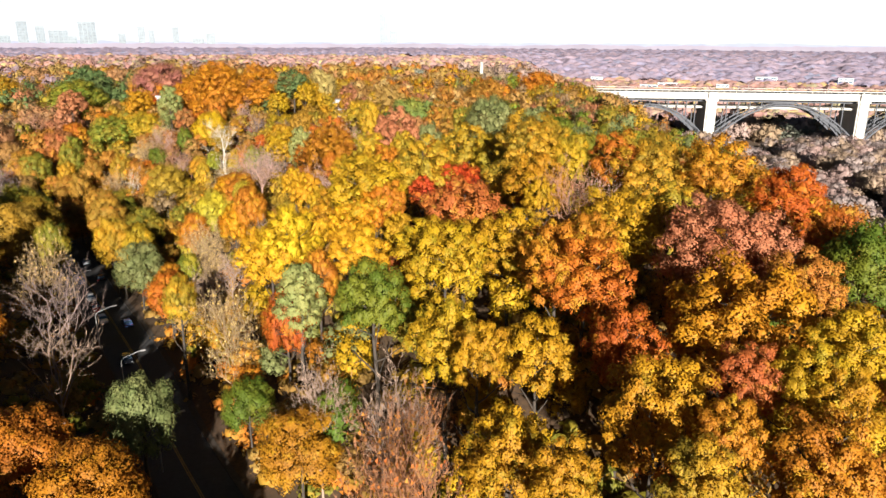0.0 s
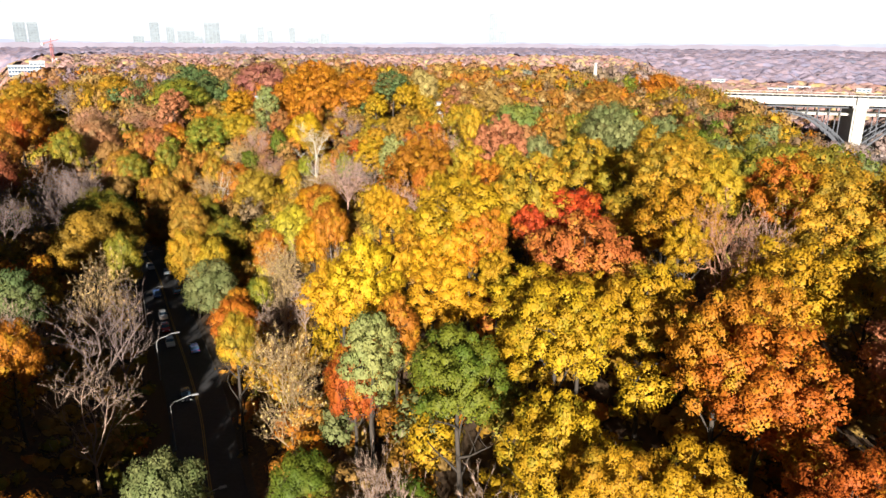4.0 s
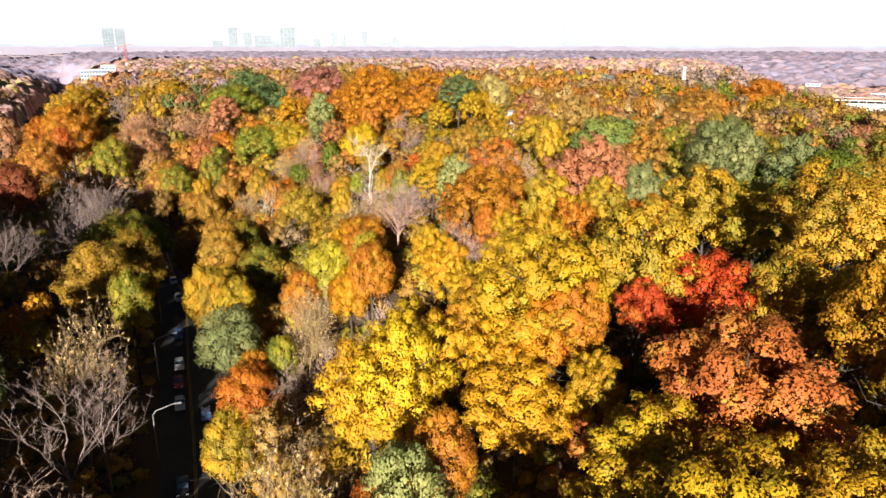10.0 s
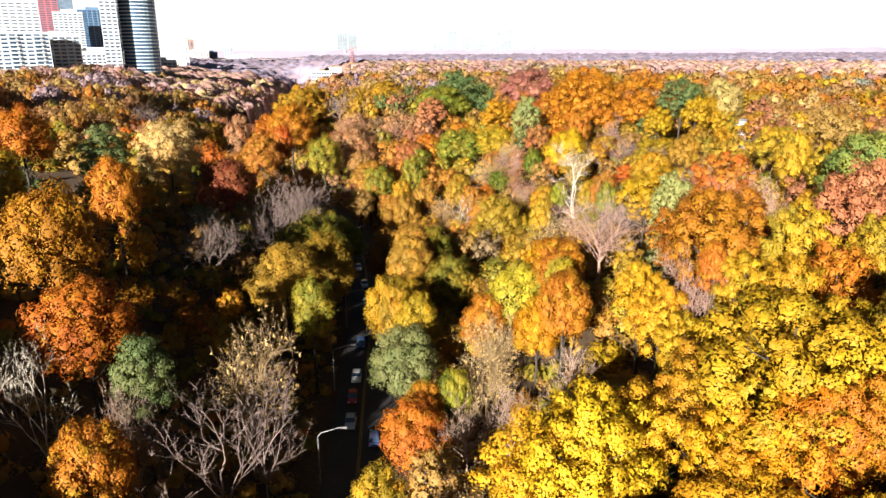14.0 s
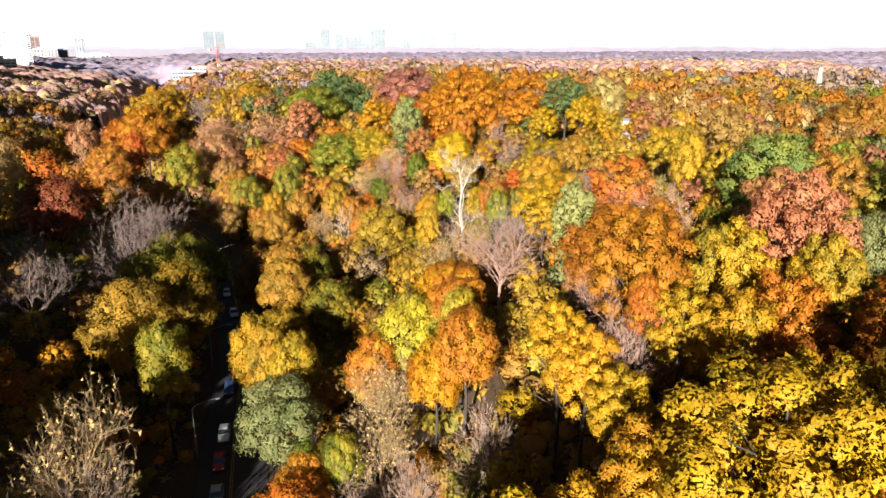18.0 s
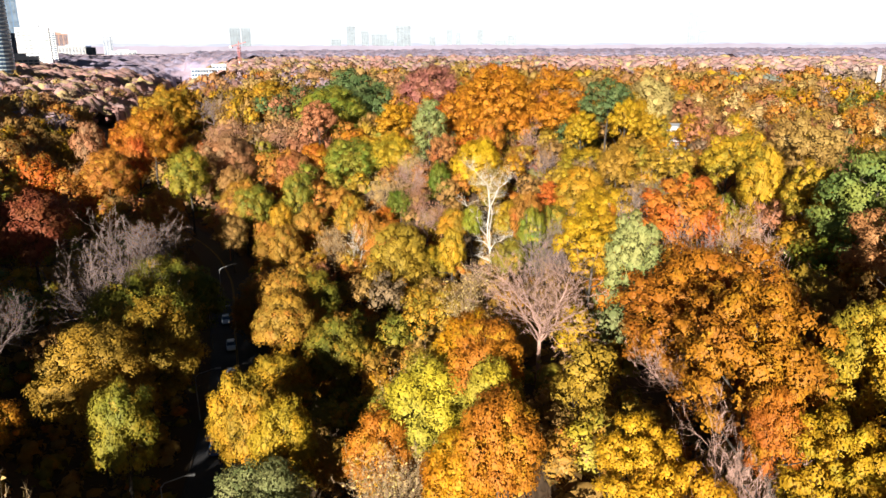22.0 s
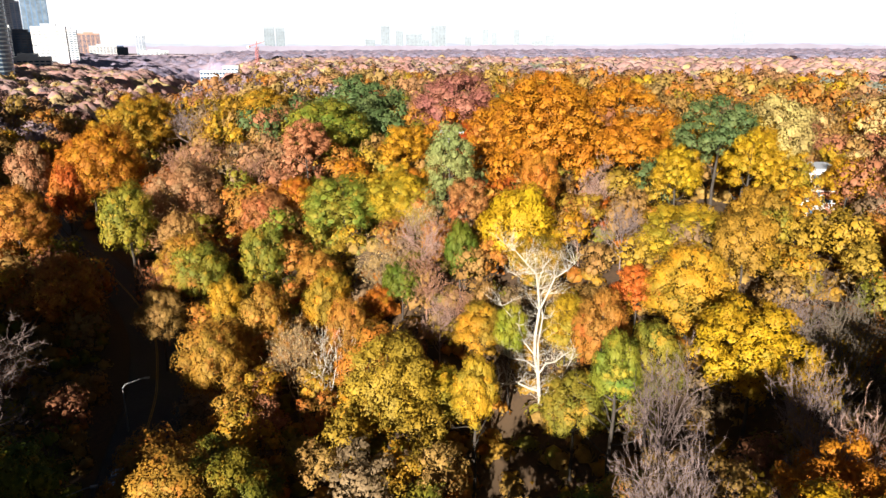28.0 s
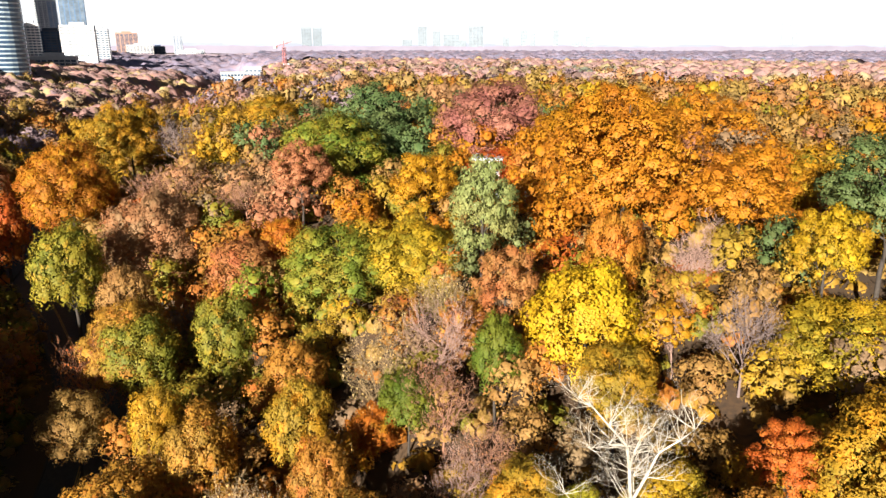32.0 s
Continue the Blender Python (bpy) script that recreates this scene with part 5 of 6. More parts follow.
def car(mat, label, x, y, flip):
    a = road_heading(x, y) + (math.pi if flip else 0)
    t = thing("car", label, "car", Matrix.Translation((x, y, 0.06)) @ Matrix.Rotation(a, 4, "Z"), "cars on the ravine road")
    bm = bmesh.new()
    secs = []
    for px, w, z0, z1 in ((-2.25, 0.72, 0.42, 0.72), (-2.1, 0.86, 0.30, 0.90), (-1.4, 0.90, 0.22, 0.95), (0.0, 0.91, 0.22, 0.95), (1.0, 0.90, 0.22, 0.92), (1.8, 0.86, 0.25, 0.80), (2.15, 0.78, 0.32, 0.68), (2.28, 0.62, 0.42, 0.58)):
        secs.append([(px, -w, z0), (px, w, z0), (px, w * 1.0, (z0 + z1) / 2), (px, w * 0.92, z1), (px, -w * 0.92, z1), (px, -w, (z0 + z1) / 2)])
    loft(bm, secs)
    part("body", bm, mat, t)
    bm = bmesh.new()
    secs = []
    for px, w, z1 in ((-1.75, 0.78, 0.96), (-1.25, 0.68, 1.36), (0.25, 0.66, 1.40), (1.05, 0.80, 0.95)):
        secs.append([(px, -w - 0.04, 0.88), (px, w + 0.04, 0.88), (px, w, z1), (px, -w, z1)])
    loft(bm, secs)
    part("cabin", bm, mat, t)
    for name, corners, out in (
        ("windscreen", ((0.33, -0.64, 1.36), (0.33, 0.64, 1.36), (1.0, 0.76, 0.98), (1.0, -0.76, 0.98)), (0.5, 0, 0.8)),
        ("rear_window", ((-1.31, -0.64, 1.32), (-1.31, 0.64, 1.32), (-1.7, 0.73, 1.0), (-1.7, -0.73, 1.0)), (-0.6, 0, 0.7)),
        ("side_window", ((-1.2, 0.70, 1.32), (-0.5, 0.70, 1.34), (-0.5, 0.76, 0.97), (-1.5, 0.79, 0.97)), (0, 1, 0.1)),
        ("side_window", ((-0.4, 0.70, 1.34), (0.25, 0.69, 1.34), (0.85, 0.81, 0.97), (-0.4, 0.76, 0.97)), (0, 1, 0.1)),
        ("side_window", ((-1.2, -0.70, 1.32), (-0.5, -0.70, 1.34), (-0.5, -0.76, 0.97), (-1.5, -0.79, 0.97)), (0, -1, 0.1)),
        ("side_window", ((-0.4, -0.70, 1.34), (0.25, -0.69, 1.34), (0.85, -0.81, 0.97), (-0.4, -0.76, 0.97)), (0, -1, 0.1)),
    ):
        bm, way = bmesh.new(), Vector(out).normalized()
        loft(bm, [[tuple(Vector(c) + way * d) for c in corners] for d in (-0.05, 0.03)])
        part(name, bm, GLASS, t, "dark glass")
    bm = bmesh.new()
    loft(bm, [[(px, -w, z), (px, w, z), (px, w * 0.9, z + 0.05), (px, -w * 0.9, z + 0.05)] for px, w, z in ((-1.3, 0.66, 1.36), (-0.6, 0.68, 1.40), (0.2, 0.66, 1.39))])
    part("roof", bm, mat, t)
    for px in (-1.42, 1.42):
        for py in (-0.82, 0.82):
            bm = bmesh.new()
            bmesh.ops.create_cone(bm, cap_ends=True, segments=16, radius1=0.33, radius2=0.33, depth=0.22, matrix=Matrix.Translation((px, py, 0.33)) @ Matrix.Rotation(math.pi / 2, 4, "X"))
            part("wheel", bm, RUBBER, t)
    for py in (-0.6, 0.6):
        part("headlight", boxed(2.0, py - 0.17, 0.58, 2.2, py + 0.17, 0.72, bevel=0.04), LENS, t)
        part("tail_light", boxed(-2.24, py - 0.16, 0.66, -2.12, py + 0.16, 0.82, bevel=0.03), REDLENS, t)
    return t


WHITE_CAR, SILVER_CAR = paint("white_car_paint", (0.78, 0.78, 0.78)), paint("silver_car_paint", (0.45, 0.50, 0.58))
BLUE_CAR, BLACK_CAR, RED_CAR = paint("blue_car_paint", (0.08, 0.14, 0.36)), paint("black_car_paint", (0.02, 0.02, 0.025)), paint("red_car_paint", (0.35, 0.03, 0.02))
for mat, word, x, y, flip in (
    (WHITE_CAR, "white", -70.5, 161.4, True), (SILVER_CAR, "silver", -62.6, 147.6, True), (BLACK_CAR, "black", -50.2, 126.5, True),
    (BLUE_CAR, "blue", -78.0, 174.4, True), (SILVER_CAR, "silver", -89.4, 194.6, True), (WHITE_CAR, "white", -97.2, 205.6, True),
    (SILVER_CAR, "silver", -106.2, 216.6, True), (BLUE_CAR, "blue", -56.6, 145.2, False), (SILVER_CAR, "silver", -83.4, 191.2, False),
    (RED_CAR, "red", -66.8, 154.6, True), (BLACK_CAR, "black", -74.0, 176.6, False),
):
    car(mat, "{} saloon car on the shaded road".format(word), x, y, flip)


# ---- viaduct ----
def viaduct():
    ex = Vector((0.9735, -0.2285, 0))
    ey = Vector((0.2285, 0.9735, 0))
    m = Matrix((ex.to_4d(), ey.to_4d(), (0, 0, 1, 0), (0, 0, 0, 1))).transposed()
    m.col[3] = (131, 437, -1.3, 1)
    for i in range(3):
        m[3][i] = 0
    t = thing("viaduct", "long white concrete viaduct on piers and dark steel arches", "bridge", m)
    piers, x0, x1 = (-73.0, 0.0, 73.0, 160.5, 234.0, 292.0), -110.0, 330.0
    part("deck", boxed(x0, 0.6, 29.6, x1, 25.4, 31.8), CONCRETE, t, "pale concrete deck")
    part("roadway", boxed(x0, 2.2, 31.8, x1, 23.8, 31.9), ASPHALT, t, "grey asphalt roadway")
    for y in (0.0, 25.0):
        part("fascia", boxed(x0, y, 28.2, x1, y + 1.0, 32.3, bevel=0.12), CONCRETE, t, "sunlit white fascia beam")
        part("cornice", boxed(x0, y - 0.35, 31.4, x1, y - 0.002, 31.9), CONCRETE, t)
        rail = part("railing", boxed(x0, y + 0.35, 33.5, x1, y + 0.55, 33.7), CONCRETE, t, "pale railing")
        k = 0
        px = x0
        post = boxed(-0.12, y + 0.35, 32.3, 0.12, y + 0.55, 33.5)
        me = bpy.data.meshes.new("post")
        post.to_mesh(me)
        post.free()
        me.materials.append(CONCRETE)
        while px < x1 and y < 1:
            o = part("post", me, None, rail)
            o.location.x = px
            px += 3.65
    part("girder", boxed(x0, 3.0, 26.6, x1, 3.8, 28.6), STEEL, t, "dark steel girder")
    part("girder", boxed(x0, 21.0, 26.6, x1, 21.8, 28.6), STEEL, t, "dark steel girder")
    part("lower_deck", boxed(x0, 4.0, 22.6, x1, 21.0, 23.8), CONCRETE, t, "lower railway deck of stained concrete")
    for px in piers:
        p = part("pier", boxed(px - 3.2, -0.6, -6, px + 3.2, 25.6, 28.2, bevel=0.25), CONCRETE, t, "sunlit white concrete pier")
        part("pilaster", boxed(px - 2.2, -1.3, -6, px + 2.2, -0.62, 32.6, bevel=0.12), CONCRETE, p)
        part("cap", boxed(px - 3.8, -1.0, 27.0, px + 3.8, -0.61, 28.6, bevel=0.1), CONCRETE, p)
        part("plinth", boxed(px - 4.4, -1.8, -6, px + 4.4, 26.6, 2.5, bevel=0.2), CONCRETE, p)
    for a, b in zip(piers, piers[1:]):
        a, b = a + 3.2, b - 3.2
        mid, half = (a + b) / 2, (b - a) / 2
        rise = 22.5 if half > 36 else 20.5

        def arch(x, extra=0.0):
            u = (x - mid) / half
            return 2.5 + rise * (1 - u * u) + extra * (0.35 + 0.65 * u * u)

        for y in (2.6, 12.5, 22.4):
            bm = bmesh.new()
            xs = [a + (b - a) * k / 24 for k in range(25)]
            for p, q in zip(xs, xs[1:]):
                beam(bm, (p, y, arch(p)), (q, y, arch(q)), 0.8, 0.9)
                beam(bm, (p, y, arch(p, 4.2)), (q, y, arch(q, 4.2)), 0.7, 0.7)
            arch_rib = part("arch_rib", bm, STEEL, t, "dark steel arch rib")
            bm = bmesh.new()
            for k, (p, q) in enumerate(zip(xs, xs[1:])):
                beam(bm, (p, y, arch(p)), (q, y, arch(q, 4.2)) if k < 12 else (p, y, arch(p, 4.2)), 0.3, 0.3)
                beam(bm, (q, y, arch(q)), (p, y, arch(p, 4.2)) if k >= 12 else (q, y, arch(q, 4.2)), 0.3, 0.3)
            tagged(part("lattice", bm, STEEL, arch_rib), kind="stuff")
            if y < 20:
                for k in range(1, 12):
                    x = a + (b - a) * k / 12
                    low = arch(x, 4.2)
                    if low < 26.0:
                        bm = bmesh.new()
                        beam(bm, (x, y, low - 0.2), (x, y, 26.8), 0.55, 0.55)
                        part("spandrel_post", bm, STEEL, t)
    for k in range(9):
        x = -90 + 46.0 * k
        for y, s in ((1.6, 1), (24.4, -1)):
            bm = tubed([(x, y, 31.6), (x, y, 37), (x, y + s * 0.5, 39.5), (x, y + s * 2.0, 40.2)], [0.12, 0.09, 0.07, 0.05], 6)
            part("lamp_post", bm, GALV, t, "thin grey lamp post")
    return t


viaduct()


# ---- buildings ----
def facade(name, c, rough=0.7):
    return plain(name, c, tuple(v * 0.86 for v in c), 0.25, rough)


WALLS = {
    "white": facade("white_concrete", (0.66, 0.66, 0.66)), "cream": facade("cream_concrete", (0.55, 0.52, 0.50)), "brick": facade("brown_brick", (0.34, 0.20, 0.15)),
    "blue": facade("blue_curtain_wall", (0.10, 0.18, 0.30), 0.35), "dark": facade("dark_cladding", (0.028, 0.045, 0.085), 0.35), "red": facade("maroon_cladding", (0.34, 0.10, 0.11), 0.5),
    # the hazy wall is blue-grey because distance haze is put into its colour
    "pale": facade("pale_concrete", (0.50, 0.60, 0.66)), "hazy": facade("haze_tinted_concrete", (0.21, 0.245, 0.28)), "grey": facade("grey_concrete", (0.45, 0.47, 0.52)),
}
PANE = {}
# the pale pane is toned to go with the haze-coloured far walls
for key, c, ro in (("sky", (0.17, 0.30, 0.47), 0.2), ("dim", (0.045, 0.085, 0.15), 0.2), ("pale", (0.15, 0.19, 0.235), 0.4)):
    pm, pnt, pb = shader("pane_" + key, ro)
    oi = pnt.nodes.new("ShaderNodeObjectInfo")
    pnt.links.new(mixed(pnt, ranged(pnt, noise_at(pnt, 0.12, 2.0), 0.35, 0.65), c, tuple(v * 0.55 for v in c)), pb.inputs["Base Color"])
    pb.inputs["Specular IOR Level"].default_value = 0.35
    PANE[key] = pm


def building(name, label, x, y, w, d, top, wall, pane, bays=8, storey=3.0, band=0.55, balcony=False, round_front=False, house=True, base=None, a=None):
    """A block with a ring of window bays on each floor, set back a little, and a plant room on its roof. It faces the ravine."""
    z = ground_at(x, y) - 2 if base is None else base
    h = top - z
    a = math.atan2(-x - 4, y - 63) - 0.16 if a is None else a
    t = thing(name, label, "building", Matrix.Translation((x, y, z)) @ Matrix.Rotation(a + 0.12, 4, "Z"))
    bm = bmesh.new()
    if round_front:
        n = 28
        pts = [(w / 2 * math.cos(2 * math.pi * k / n), d / 2 * math.sin(2 * math.pi * k / n)) for k in range(n)]
    else:
        pts = [(-w / 2, -d / 2), (w / 2, -d / 2), (w / 2, d / 2), (-w / 2, d / 2)]

    def prism(bm, pts, z0, z1, grow=0.0):
        g = [(px * (1 + 2 * grow / w), py * (1 + 2 * grow / d)) for px, py in pts]
        lo, hi = [bm.verts.new((*p, z0)) for p in g], [bm.verts.new((*p, z1)) for p in g]
        for k in range(len(g)):
            bm.faces.new((lo[k], lo[(k + 1) % len(g)], hi[(k + 1) % len(g)], hi[k]))
        bm.faces.new(hi)
        bm.faces.new(list(reversed(lo)))

    prism(bm, pts, 0, h)
    part("wall", bm, WALLS[wall], t)
    floors = int(h / storey)
    strip = bmesh.new()
    if round_front:
        prism(strip, pts, 0.9, 0.9 + storey * band, 0.08)
    else:
        for side in range(4):
            length, depth = (w, d) if side % 2 == 0 else (d, w)
            rot = Matrix.Rotation(side * math.pi / 2, 4, "Z")
            nb = max(2, round(bays * length / w))
            for k in range(nb):
                c = -length / 2 + (k + 0.5) * length / nb
                q = length / nb * 0.39
                v = [strip.verts.new(rot @ Vector((c + i * q, -depth / 2 - 0.07, 0.9 + j * storey * band))) for i, j in ((-1, 0), (1, 0), (1, 1), (-1, 1))]
                strip.faces.new(v)
    me = bpy.data.meshes.new("window_row")
    strip.to_mesh(me)
    strip.free()
    me.materials.append(PANE[pane])
    slab = None
    if balcony:
        bm = bmesh.new()
        for k in range(max(2, bays // 3)):
            c = -w / 2 + (k + 0.5) * w / max(2, bays // 3)
            box(bm, c - w / bays * 0.66, -d / 2 - 1.5, 0.1, c + w / bays * 0.66, -d / 2, 0.28)
            box(bm, c - w / bays * 0.66, -d / 2 - 1.5, 0.28, c + w / bays * 0.66, -d / 2 - 1.42, 1.2)
        slab = bpy.data.meshes.new("balcony_row")
        bm.to_mesh(slab)
        bm.free()
        slab.materials.append(WALLS["pale"])
    low = max(0, int((40 - z) / storey) - 3)
    for src, nm in ((me, "window"), (slab, "balcony")):
        if src is None:
            continue
        one = np.array([v.co[:] for v in src.vertices])
        fc = [tuple(f.vertices) for f in src.polygons]
        vs, fs = [], []
        for k in range(low, floors):
            vs.append(one + [0, 0, k * storey])
            fs += [tuple(i + (k - low) * len(one) for i in q) for q in fc]
        if vs:
            tagged(part(nm, mesh_of(nm, np.vstack(vs), fs, [src.materials[0]]), None, t), kind="stuff")
    if house:
        part("plant_room", boxed(-w * 0.22, -d * 0.25, h, w * 0.22, d * 0.25, h + 4.0), WALLS["grey" if wall in ("white", "cream") else wall], t, "rooftop plant room")
    bm = bmesh.new()
    prism(bm, pts, h, h + 0.7, 0.15)
    part("parapet", bm, WALLS[wall], t)
    return t


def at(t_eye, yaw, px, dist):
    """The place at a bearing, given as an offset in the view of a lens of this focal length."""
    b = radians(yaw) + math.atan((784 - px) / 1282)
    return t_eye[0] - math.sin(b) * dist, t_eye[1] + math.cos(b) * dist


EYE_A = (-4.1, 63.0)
for px0, px1, topy, dist, wall, pane, word, opts in (
    (118, 312, 66, 660, "white", "dim", "long white apartment slab with rows of balconies", dict(bays=18, balcony=True)),
    (40, 96, 77, 700, "white", "dim", "low white apartment block", dict(bays=7)),
    (-60, 30, 24, 980, "blue", "dim", "blue glazed tower with pale bands", dict(bays=9, band=0.7)),
    (72, 170, 14, 840, "cream", "dim", "tall cream apartment slab", dict(bays=10)),
    (170, 238, 34, 900, "cream", "dim", "cream apartment block with ribbon windows", dict(bays=6, band=0.4)),
    (234, 312, 22, 800, "white", "dim", "tall plain white apartment block", dict(bays=8, band=0.4)),
    (314, 372, 70, 690, "cream", "dim", "cream and brown apartment block", dict(bays=6, balcony=True)),
    (340, 381, 36, 1000, "white", "dim", "white gridded office block", dict(bays=6)),
    (378, 420, 32, 1050, "blue", "dim", "dark blue glazed office block", dict(bays=6, band=0.8)),
    (368, 428, 92, 760, "white", "dim", "low white office building", dict(bays=8)),
    (20, 78, 32, 900, "grey", "sky", "grey glazed tower with pale ribs", dict(bays=6)),
    (-20, 44, -30, 1150, "blue", "sky", "tall blue glass tower behind others", dict(bays=7, band=0.8)),
    (92, 128, -20, 1300, "dark", "sky", "dark glass tower behind others", dict(bays=5, band=0.7)),
    (158, 214, -40, 1250, "blue", "sky", "tall blue glass tower behind others", dict(bays=8, band=0.85)),
    (216, 252, -60, 1300, "blue", "sky", "slender blue glass tower behind others", dict(bays=5, band=0.85)),
    (258, 300, -40, 1500, "grey", "sky", "grey glass tower behind the pale slabs", dict(bays=6, band=0.75)),
    (310, 345, -60, 1200, "red", "dim", "slim maroon-striped tower behind others", dict(bays=4, band=0.5)),
    (345, 368, -50, 1500, "blue", "pale", "pale blue glass tower behind others", dict(bays=4, band=0.85)),
):
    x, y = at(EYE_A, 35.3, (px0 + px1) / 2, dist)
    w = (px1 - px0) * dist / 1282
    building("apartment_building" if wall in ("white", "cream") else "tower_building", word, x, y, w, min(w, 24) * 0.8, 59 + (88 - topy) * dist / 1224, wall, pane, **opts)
building("tower_building", "round dark glass tower with white balcony bands", -537, 525, 31, 29, 190, "pale", "dim", band=0.66, round_front=True)
building("tower_building", "white ribbed slab joined to the round glass tower", -541, 499, 13, 20, 190, "white", "dim", bays=3, band=0.5)
for px0, px1, topy, dist, wall, pane, word, opts in (
    (122, 170, 58, 940, "white", "pale", "plain white apartment tower", dict(bays=6, band=0.35)),
    (165, 193, 62, 1100, "white", "dim", "white banded apartment block", dict(bays=5)),
    (74, 122, 66, 1000, "dark", "dim", "dark glazed office block", dict(bays=6)),
    (54, 76, 56, 960, "white", "dim", "narrow white apartment block", dict(bays=4)),
    (72, 90, 20, 1500, "white", "pale", "slim white tower behind others", dict(bays=3)),
    (88, 106, 22, 1500, "grey", "sky", "slim grey glass tower behind others", dict(bays=3)),
    (117, 152, 15, 1700, "blue", "pale", "pale blue glass tower behind others", dict(bays=5, band=0.8)),
    (68, 132, 102, 820, "grey", "dim", "low grey podium building", dict(bays=8)),
    (206, 238, 66, 2000, "brick", "dim", "brown brick apartment tower far off", dict(bays=5)),
    (224, 264, 84, 1900, "cream", "dim", "long cream apartment slab far off", dict(bays=8)),
    (264, 286, 86, 2100, "dark", "dim", "dark low block far off", dict(bays=4)),
    (304, 318, 68, 2200, "grey", "dim", "grey concrete apartment tower far off", dict(bays=3)),
    (312, 354, 92, 2000, "white", "dim", "low white building far off", dict(bays=6)),
):
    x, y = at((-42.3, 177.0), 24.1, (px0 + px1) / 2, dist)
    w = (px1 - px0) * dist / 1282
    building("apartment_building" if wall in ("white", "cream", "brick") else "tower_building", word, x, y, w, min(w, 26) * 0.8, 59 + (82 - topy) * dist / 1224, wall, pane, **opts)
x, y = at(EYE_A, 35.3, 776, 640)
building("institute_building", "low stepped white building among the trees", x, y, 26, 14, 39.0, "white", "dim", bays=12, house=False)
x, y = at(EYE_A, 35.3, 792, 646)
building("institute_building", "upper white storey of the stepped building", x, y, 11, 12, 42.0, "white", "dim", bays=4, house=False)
FAR_TOWN = (
    (262, 54, 14), (290, 60, 12), (318, 66, 26), (365, 53, 24), (420, 70, 10), (452, 58, 10), (468, 64, 8), (508, 60, 9), (566, 68, 14), (20, 56, 16), (44, 56, 14), (232, 74, 16), (545, 76, 18), (340, 74, 12),
)
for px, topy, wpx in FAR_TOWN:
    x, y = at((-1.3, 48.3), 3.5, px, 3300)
    building("distant_tower", "tower on the distant skyline, tinted blue-grey to imitate haze", x, y, wpx * 3300 / 1224, 24, 59 + (82 - topy) * 3300 / 1224, "hazy", "pale", bays=4, storey=6.0, band=0.5, house=False, a=math.atan2(-x, y) - 0.12)
building("distant_tower", "pale blue tower alone on the far horizon, haze tinted into its colour", 10, 3950, 42, 30, 205, "hazy", "pale", bays=4, storey=6.0, house=False, a=-0.12)
building("distant_tower", "lower block beside the lone far tower, tinted blue-grey for haze", 62, 3950, 40, 30, 120, "hazy", "pale", bays=4, storey=6.0, house=False, a=-0.12)

# ---- chimney, crane, houses ----
t = thing("obelisk_chimney", "tapered pale stone chimney above the trees", "chimney", Matrix.Translation((62.7, 451.6, ground_at(62.7, 451.6))))
ch = 48.0 - ground_at(62.7, 451.6)
part("shaft", tubed([(0, 0, 0), (0, 0, ch * 0.5), (0, 0, ch - 1)], [1.7, 1.25, 0.85], 8), CONCRETE, t)
part("cap", tubed([(0, 0, ch - 1), (0, 0, ch - 0.4), (0, 0, ch)], [1.05, 1.05, 0.4], 8), CONCRETE, t, "pointed cap")


def crane():
    x, y = -424.3, 694.9
    z = ground_at(x, y)
    t = thing("tower_crane", "red and white tower crane beside a white core", "crane", Matrix.Translation((x, y, z)))
    red, top = plain("red_crane_paint", (0.42, 0.14, 0.14), (0.36, 0.12, 0.12), 1.0, 0.5), 56 - z
    bm = bmesh.new()
    for i, j in ((-1, -1), (1, -1), (1, 1), (-1, 1)):
        beam(bm, (i, j, 0), (i, j, top), 0.35, 0.35)
    k = 0.0
    while k < top - 2:
        beam(bm, (-1, -1, k), (1, -1, k + 2), 0.2, 0.2)
        beam(bm, (1, 1, k), (-1, 1, k + 2), 0.2, 0.2)
        k += 2
    part("mast", bm, red, t, "red lattice mast")
    bm = bmesh.new()
    beam(bm, (-9, 0, top), (8, 0, top + 4), 0.7, 0.7)
    beam(bm, (0, 0, top), (0, 0, top + 5), 0.5, 0.5)
    part("jib", bm, red, t, "raised red jib")
    part("counterweight", boxed(-10, -1, top - 1.5, -7.5, 1, top + 0.5), CONCRETE, t)
    part("core", boxed(-3, 2, 0, 3, 8, 42 - z), WALLS["white"], t, "white concrete lift core")


crane()


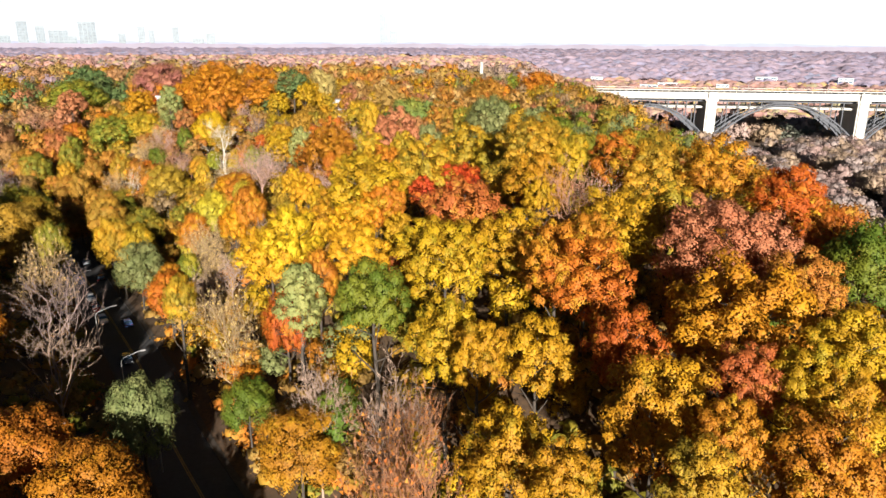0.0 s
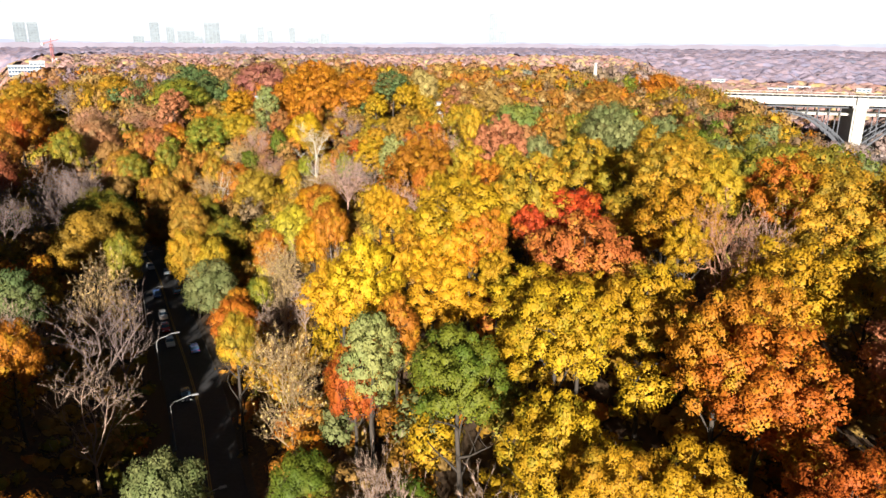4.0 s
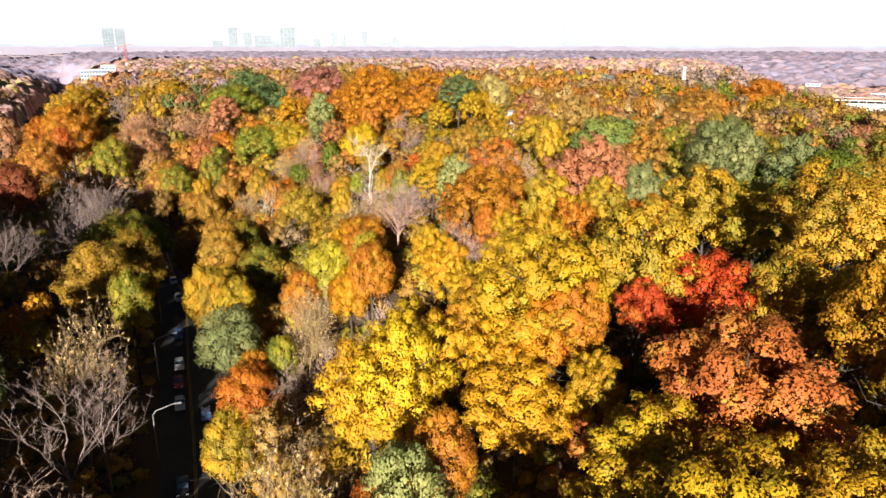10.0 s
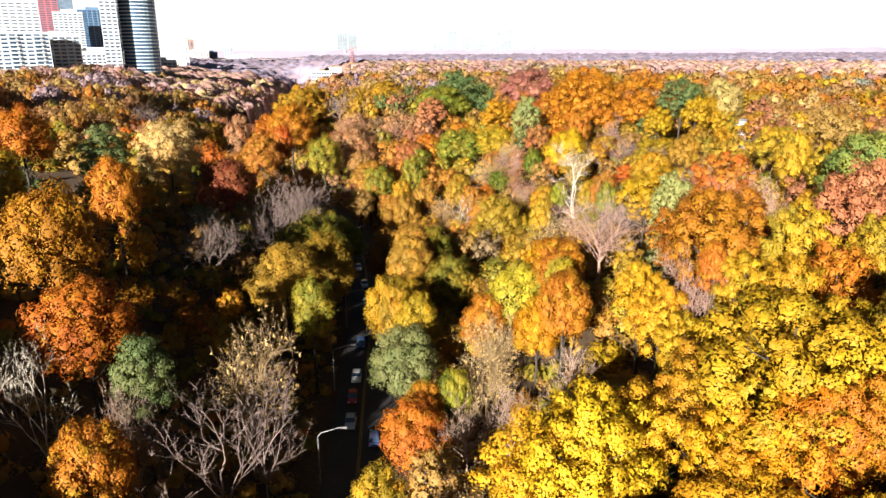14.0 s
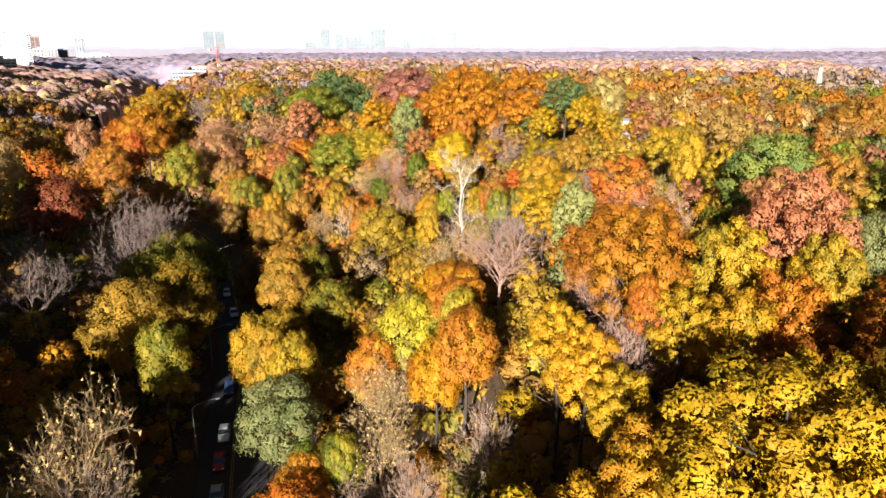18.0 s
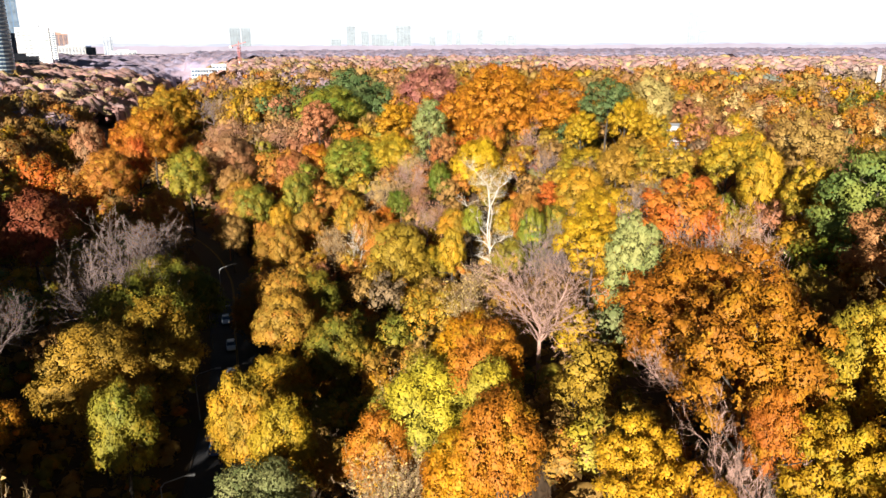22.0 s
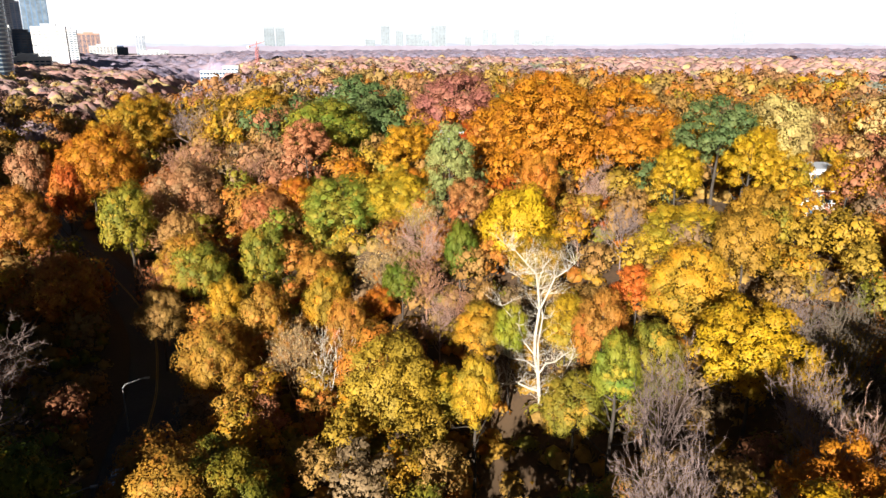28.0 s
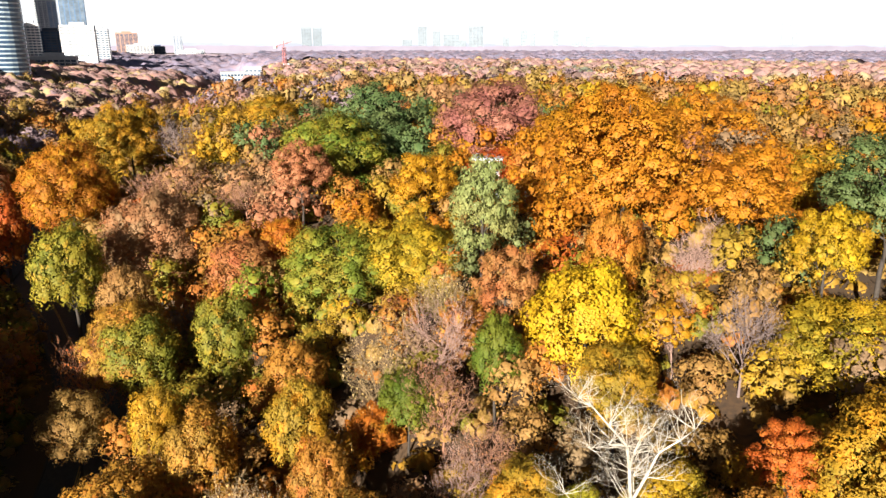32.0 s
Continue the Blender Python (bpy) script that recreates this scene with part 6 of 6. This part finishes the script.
def house(x, y, w, d, floors, turn, label):
    z = ground_at(x, y) - 0.3
    t = thing("house", label, "house", Matrix.Translation((x, y, z)) @ Matrix.Rotation(radians(turn), 4, "Z"))
    h = floors * 3.1
    part("wall", boxed(-w / 2, -d / 2, 0, w / 2, d / 2, h), WALLS["white"], t, "white plastered wall")
    part("roof", boxed(-w / 2 - 0.6, -d / 2 - 0.6, h, w / 2 + 0.6, d / 2 + 0.6, h + 0.45, bevel=0.08), WALLS["grey"], t, "flat grey roof")
    for f in range(floors):
        for k in range(3):
            c = -w / 2 + (k + 0.5) * w / 3
            win = part("window", boxed(c - w * 0.13, -d / 2 - 0.05, f * 3.1 + 0.8, c + w * 0.13, -d / 2 + 0.05, f * 3.1 + 2.5), GLASS, t, "dark window")
            part("sill", boxed(c - w * 0.15, -d / 2 - 0.16, f * 3.1 + 0.66, c + w * 0.15, -d / 2 - 0.002, f * 3.1 + 0.79), WALLS["white"], win)
        part("balcony", boxed(-w / 2, -d / 2 - 1.5, f * 3.1 - 0.12, w / 2, -d / 2, f * 3.1 + 0.1), WALLS["white"], t, "white balcony slab")
        part("balcony_rail", boxed(-w / 2, -d / 2 - 1.5, f * 3.1 + 0.95, w / 2, -d / 2 - 1.42, f * 3.1 + 1.05), WALLS["white"], t)
    return t


house(-19.0, 292.5, 6.0, 7.0, 3, 12, "white modern house with stacked balconies among oaks")
house(-97.0, 322.0, 5.0, 5.0, 3, 12, "white house almost hidden by the trees")
for x, y, w in ((330, 860, 26), (370, 900, 30), (420, 850, 18), (520, 930, 34), (300, 980, 20), (600, 880, 22)):
    house(x, y, w * 0.8, 10, 5, -20, "low white building across the valley")

# ---- river ----
bm = bmesh.new()
RIVER = smooth_line([(150, 40), (158, 120), (178, 210), (196, 271), (212, 350), (222, 430), (210, 520), (190, 640), (150, 760)], 8)
rows = []
for i, p in enumerate(RIVER):
    d = (RIVER[min(i + 1, len(RIVER) - 1)] - RIVER[max(i - 1, 0)]).normalized()
    s = Vector((d.y, -d.x, 0))
    rows.append([bm.verts.new(p + s * q + Vector((0, 0, -3.2))) for q in (-9, 9)])
for a, b in zip(rows, rows[1:]):
    bm.faces.new((a[0], a[1], b[1], b[0]))
me = bpy.data.meshes.new("river")
bm.to_mesh(me)
bm.free()
WATER, wt_nt, wb = shader("river_water", 0.12)
wb.inputs["Base Color"].default_value = (0.02, 0.035, 0.07, 1)
wbump = wt_nt.nodes.new("ShaderNodeBump")
wbump.inputs["Strength"].default_value = 0.25
wt_nt.links.new(noise_at(wt_nt, 0.8, 4.0), wbump.inputs["Height"])
wt_nt.links.new(wbump.outputs[0], wb.inputs["Normal"])
me.materials.append(WATER)
tagged(new("river", me), "dark blue river on the valley floor", "river", kind="structure")

# ---- hazy distance ----
# upright hill outlines that emit lilac light, standing in for haze
def backdrop(rad, top, rough, c, name, seed):
    m = bpy.data.materials.new(name)
    m.use_nodes = True
    nt = m.node_tree
    nt.nodes.remove(nt.nodes["Principled BSDF"])
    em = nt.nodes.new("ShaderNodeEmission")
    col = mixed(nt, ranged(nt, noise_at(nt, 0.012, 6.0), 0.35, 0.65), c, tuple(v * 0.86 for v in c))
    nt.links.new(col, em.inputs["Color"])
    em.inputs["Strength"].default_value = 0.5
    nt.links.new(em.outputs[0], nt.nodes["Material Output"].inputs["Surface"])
    bm = bmesh.new()
    rows = []
    n = 900
    for k in range(n + 1):
        a = radians(-100 + 200 * k / n)
        z = top + rough * (noise.noise((a * 9, seed, 0)) + 0.5 * noise.noise((a * 60, seed, 2)) + 0.35 * noise.noise((a * 240, seed, 5)))
        rows.append([bm.verts.new((rad * math.sin(a), rad * math.cos(a), q)) for q in (-30, z)])
    for a, b in zip(rows, rows[1:]):
        bm.faces.new((a[0], b[0], b[1], a[1]))
    me = bpy.data.meshes.new(name)
    bm.to_mesh(me)
    bm.free()
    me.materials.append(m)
    tagged(new("backdrop", me), "glowing lilac backdrop of wooded hills, its glow imitating haze", "backdrop", kind="structure")


backdrop(1800, 38, 6, (0.62, 0.47, 0.48), "haze_glow_rise", 3.0)
backdrop(2700, 54, 7, (0.64, 0.55, 0.62), "haze_glow_near_hills", 1.0)
backdrop(3600, 62, 9, (0.66, 0.68, 0.82), "haze_glow_far_hills", 7.0)


def blocked(x, y, r):
    """True where woods would stand in the river, on the viaduct or inside the town."""
    for p in RIVER:
        if math.hypot(p.x - x, p.y - y) < 8 + r:
            return True
    if math.hypot(x + 365, y - 562) < 42 + r:
        return True
    u, v = (x - 131) * 0.9735 - (y - 437) * 0.2285, (x - 131) * 0.2285 + (y - 437) * 0.9735
    if -60 < u < 330 and -4 - r < v < 30 + r:
        return True
    return False

scatter()
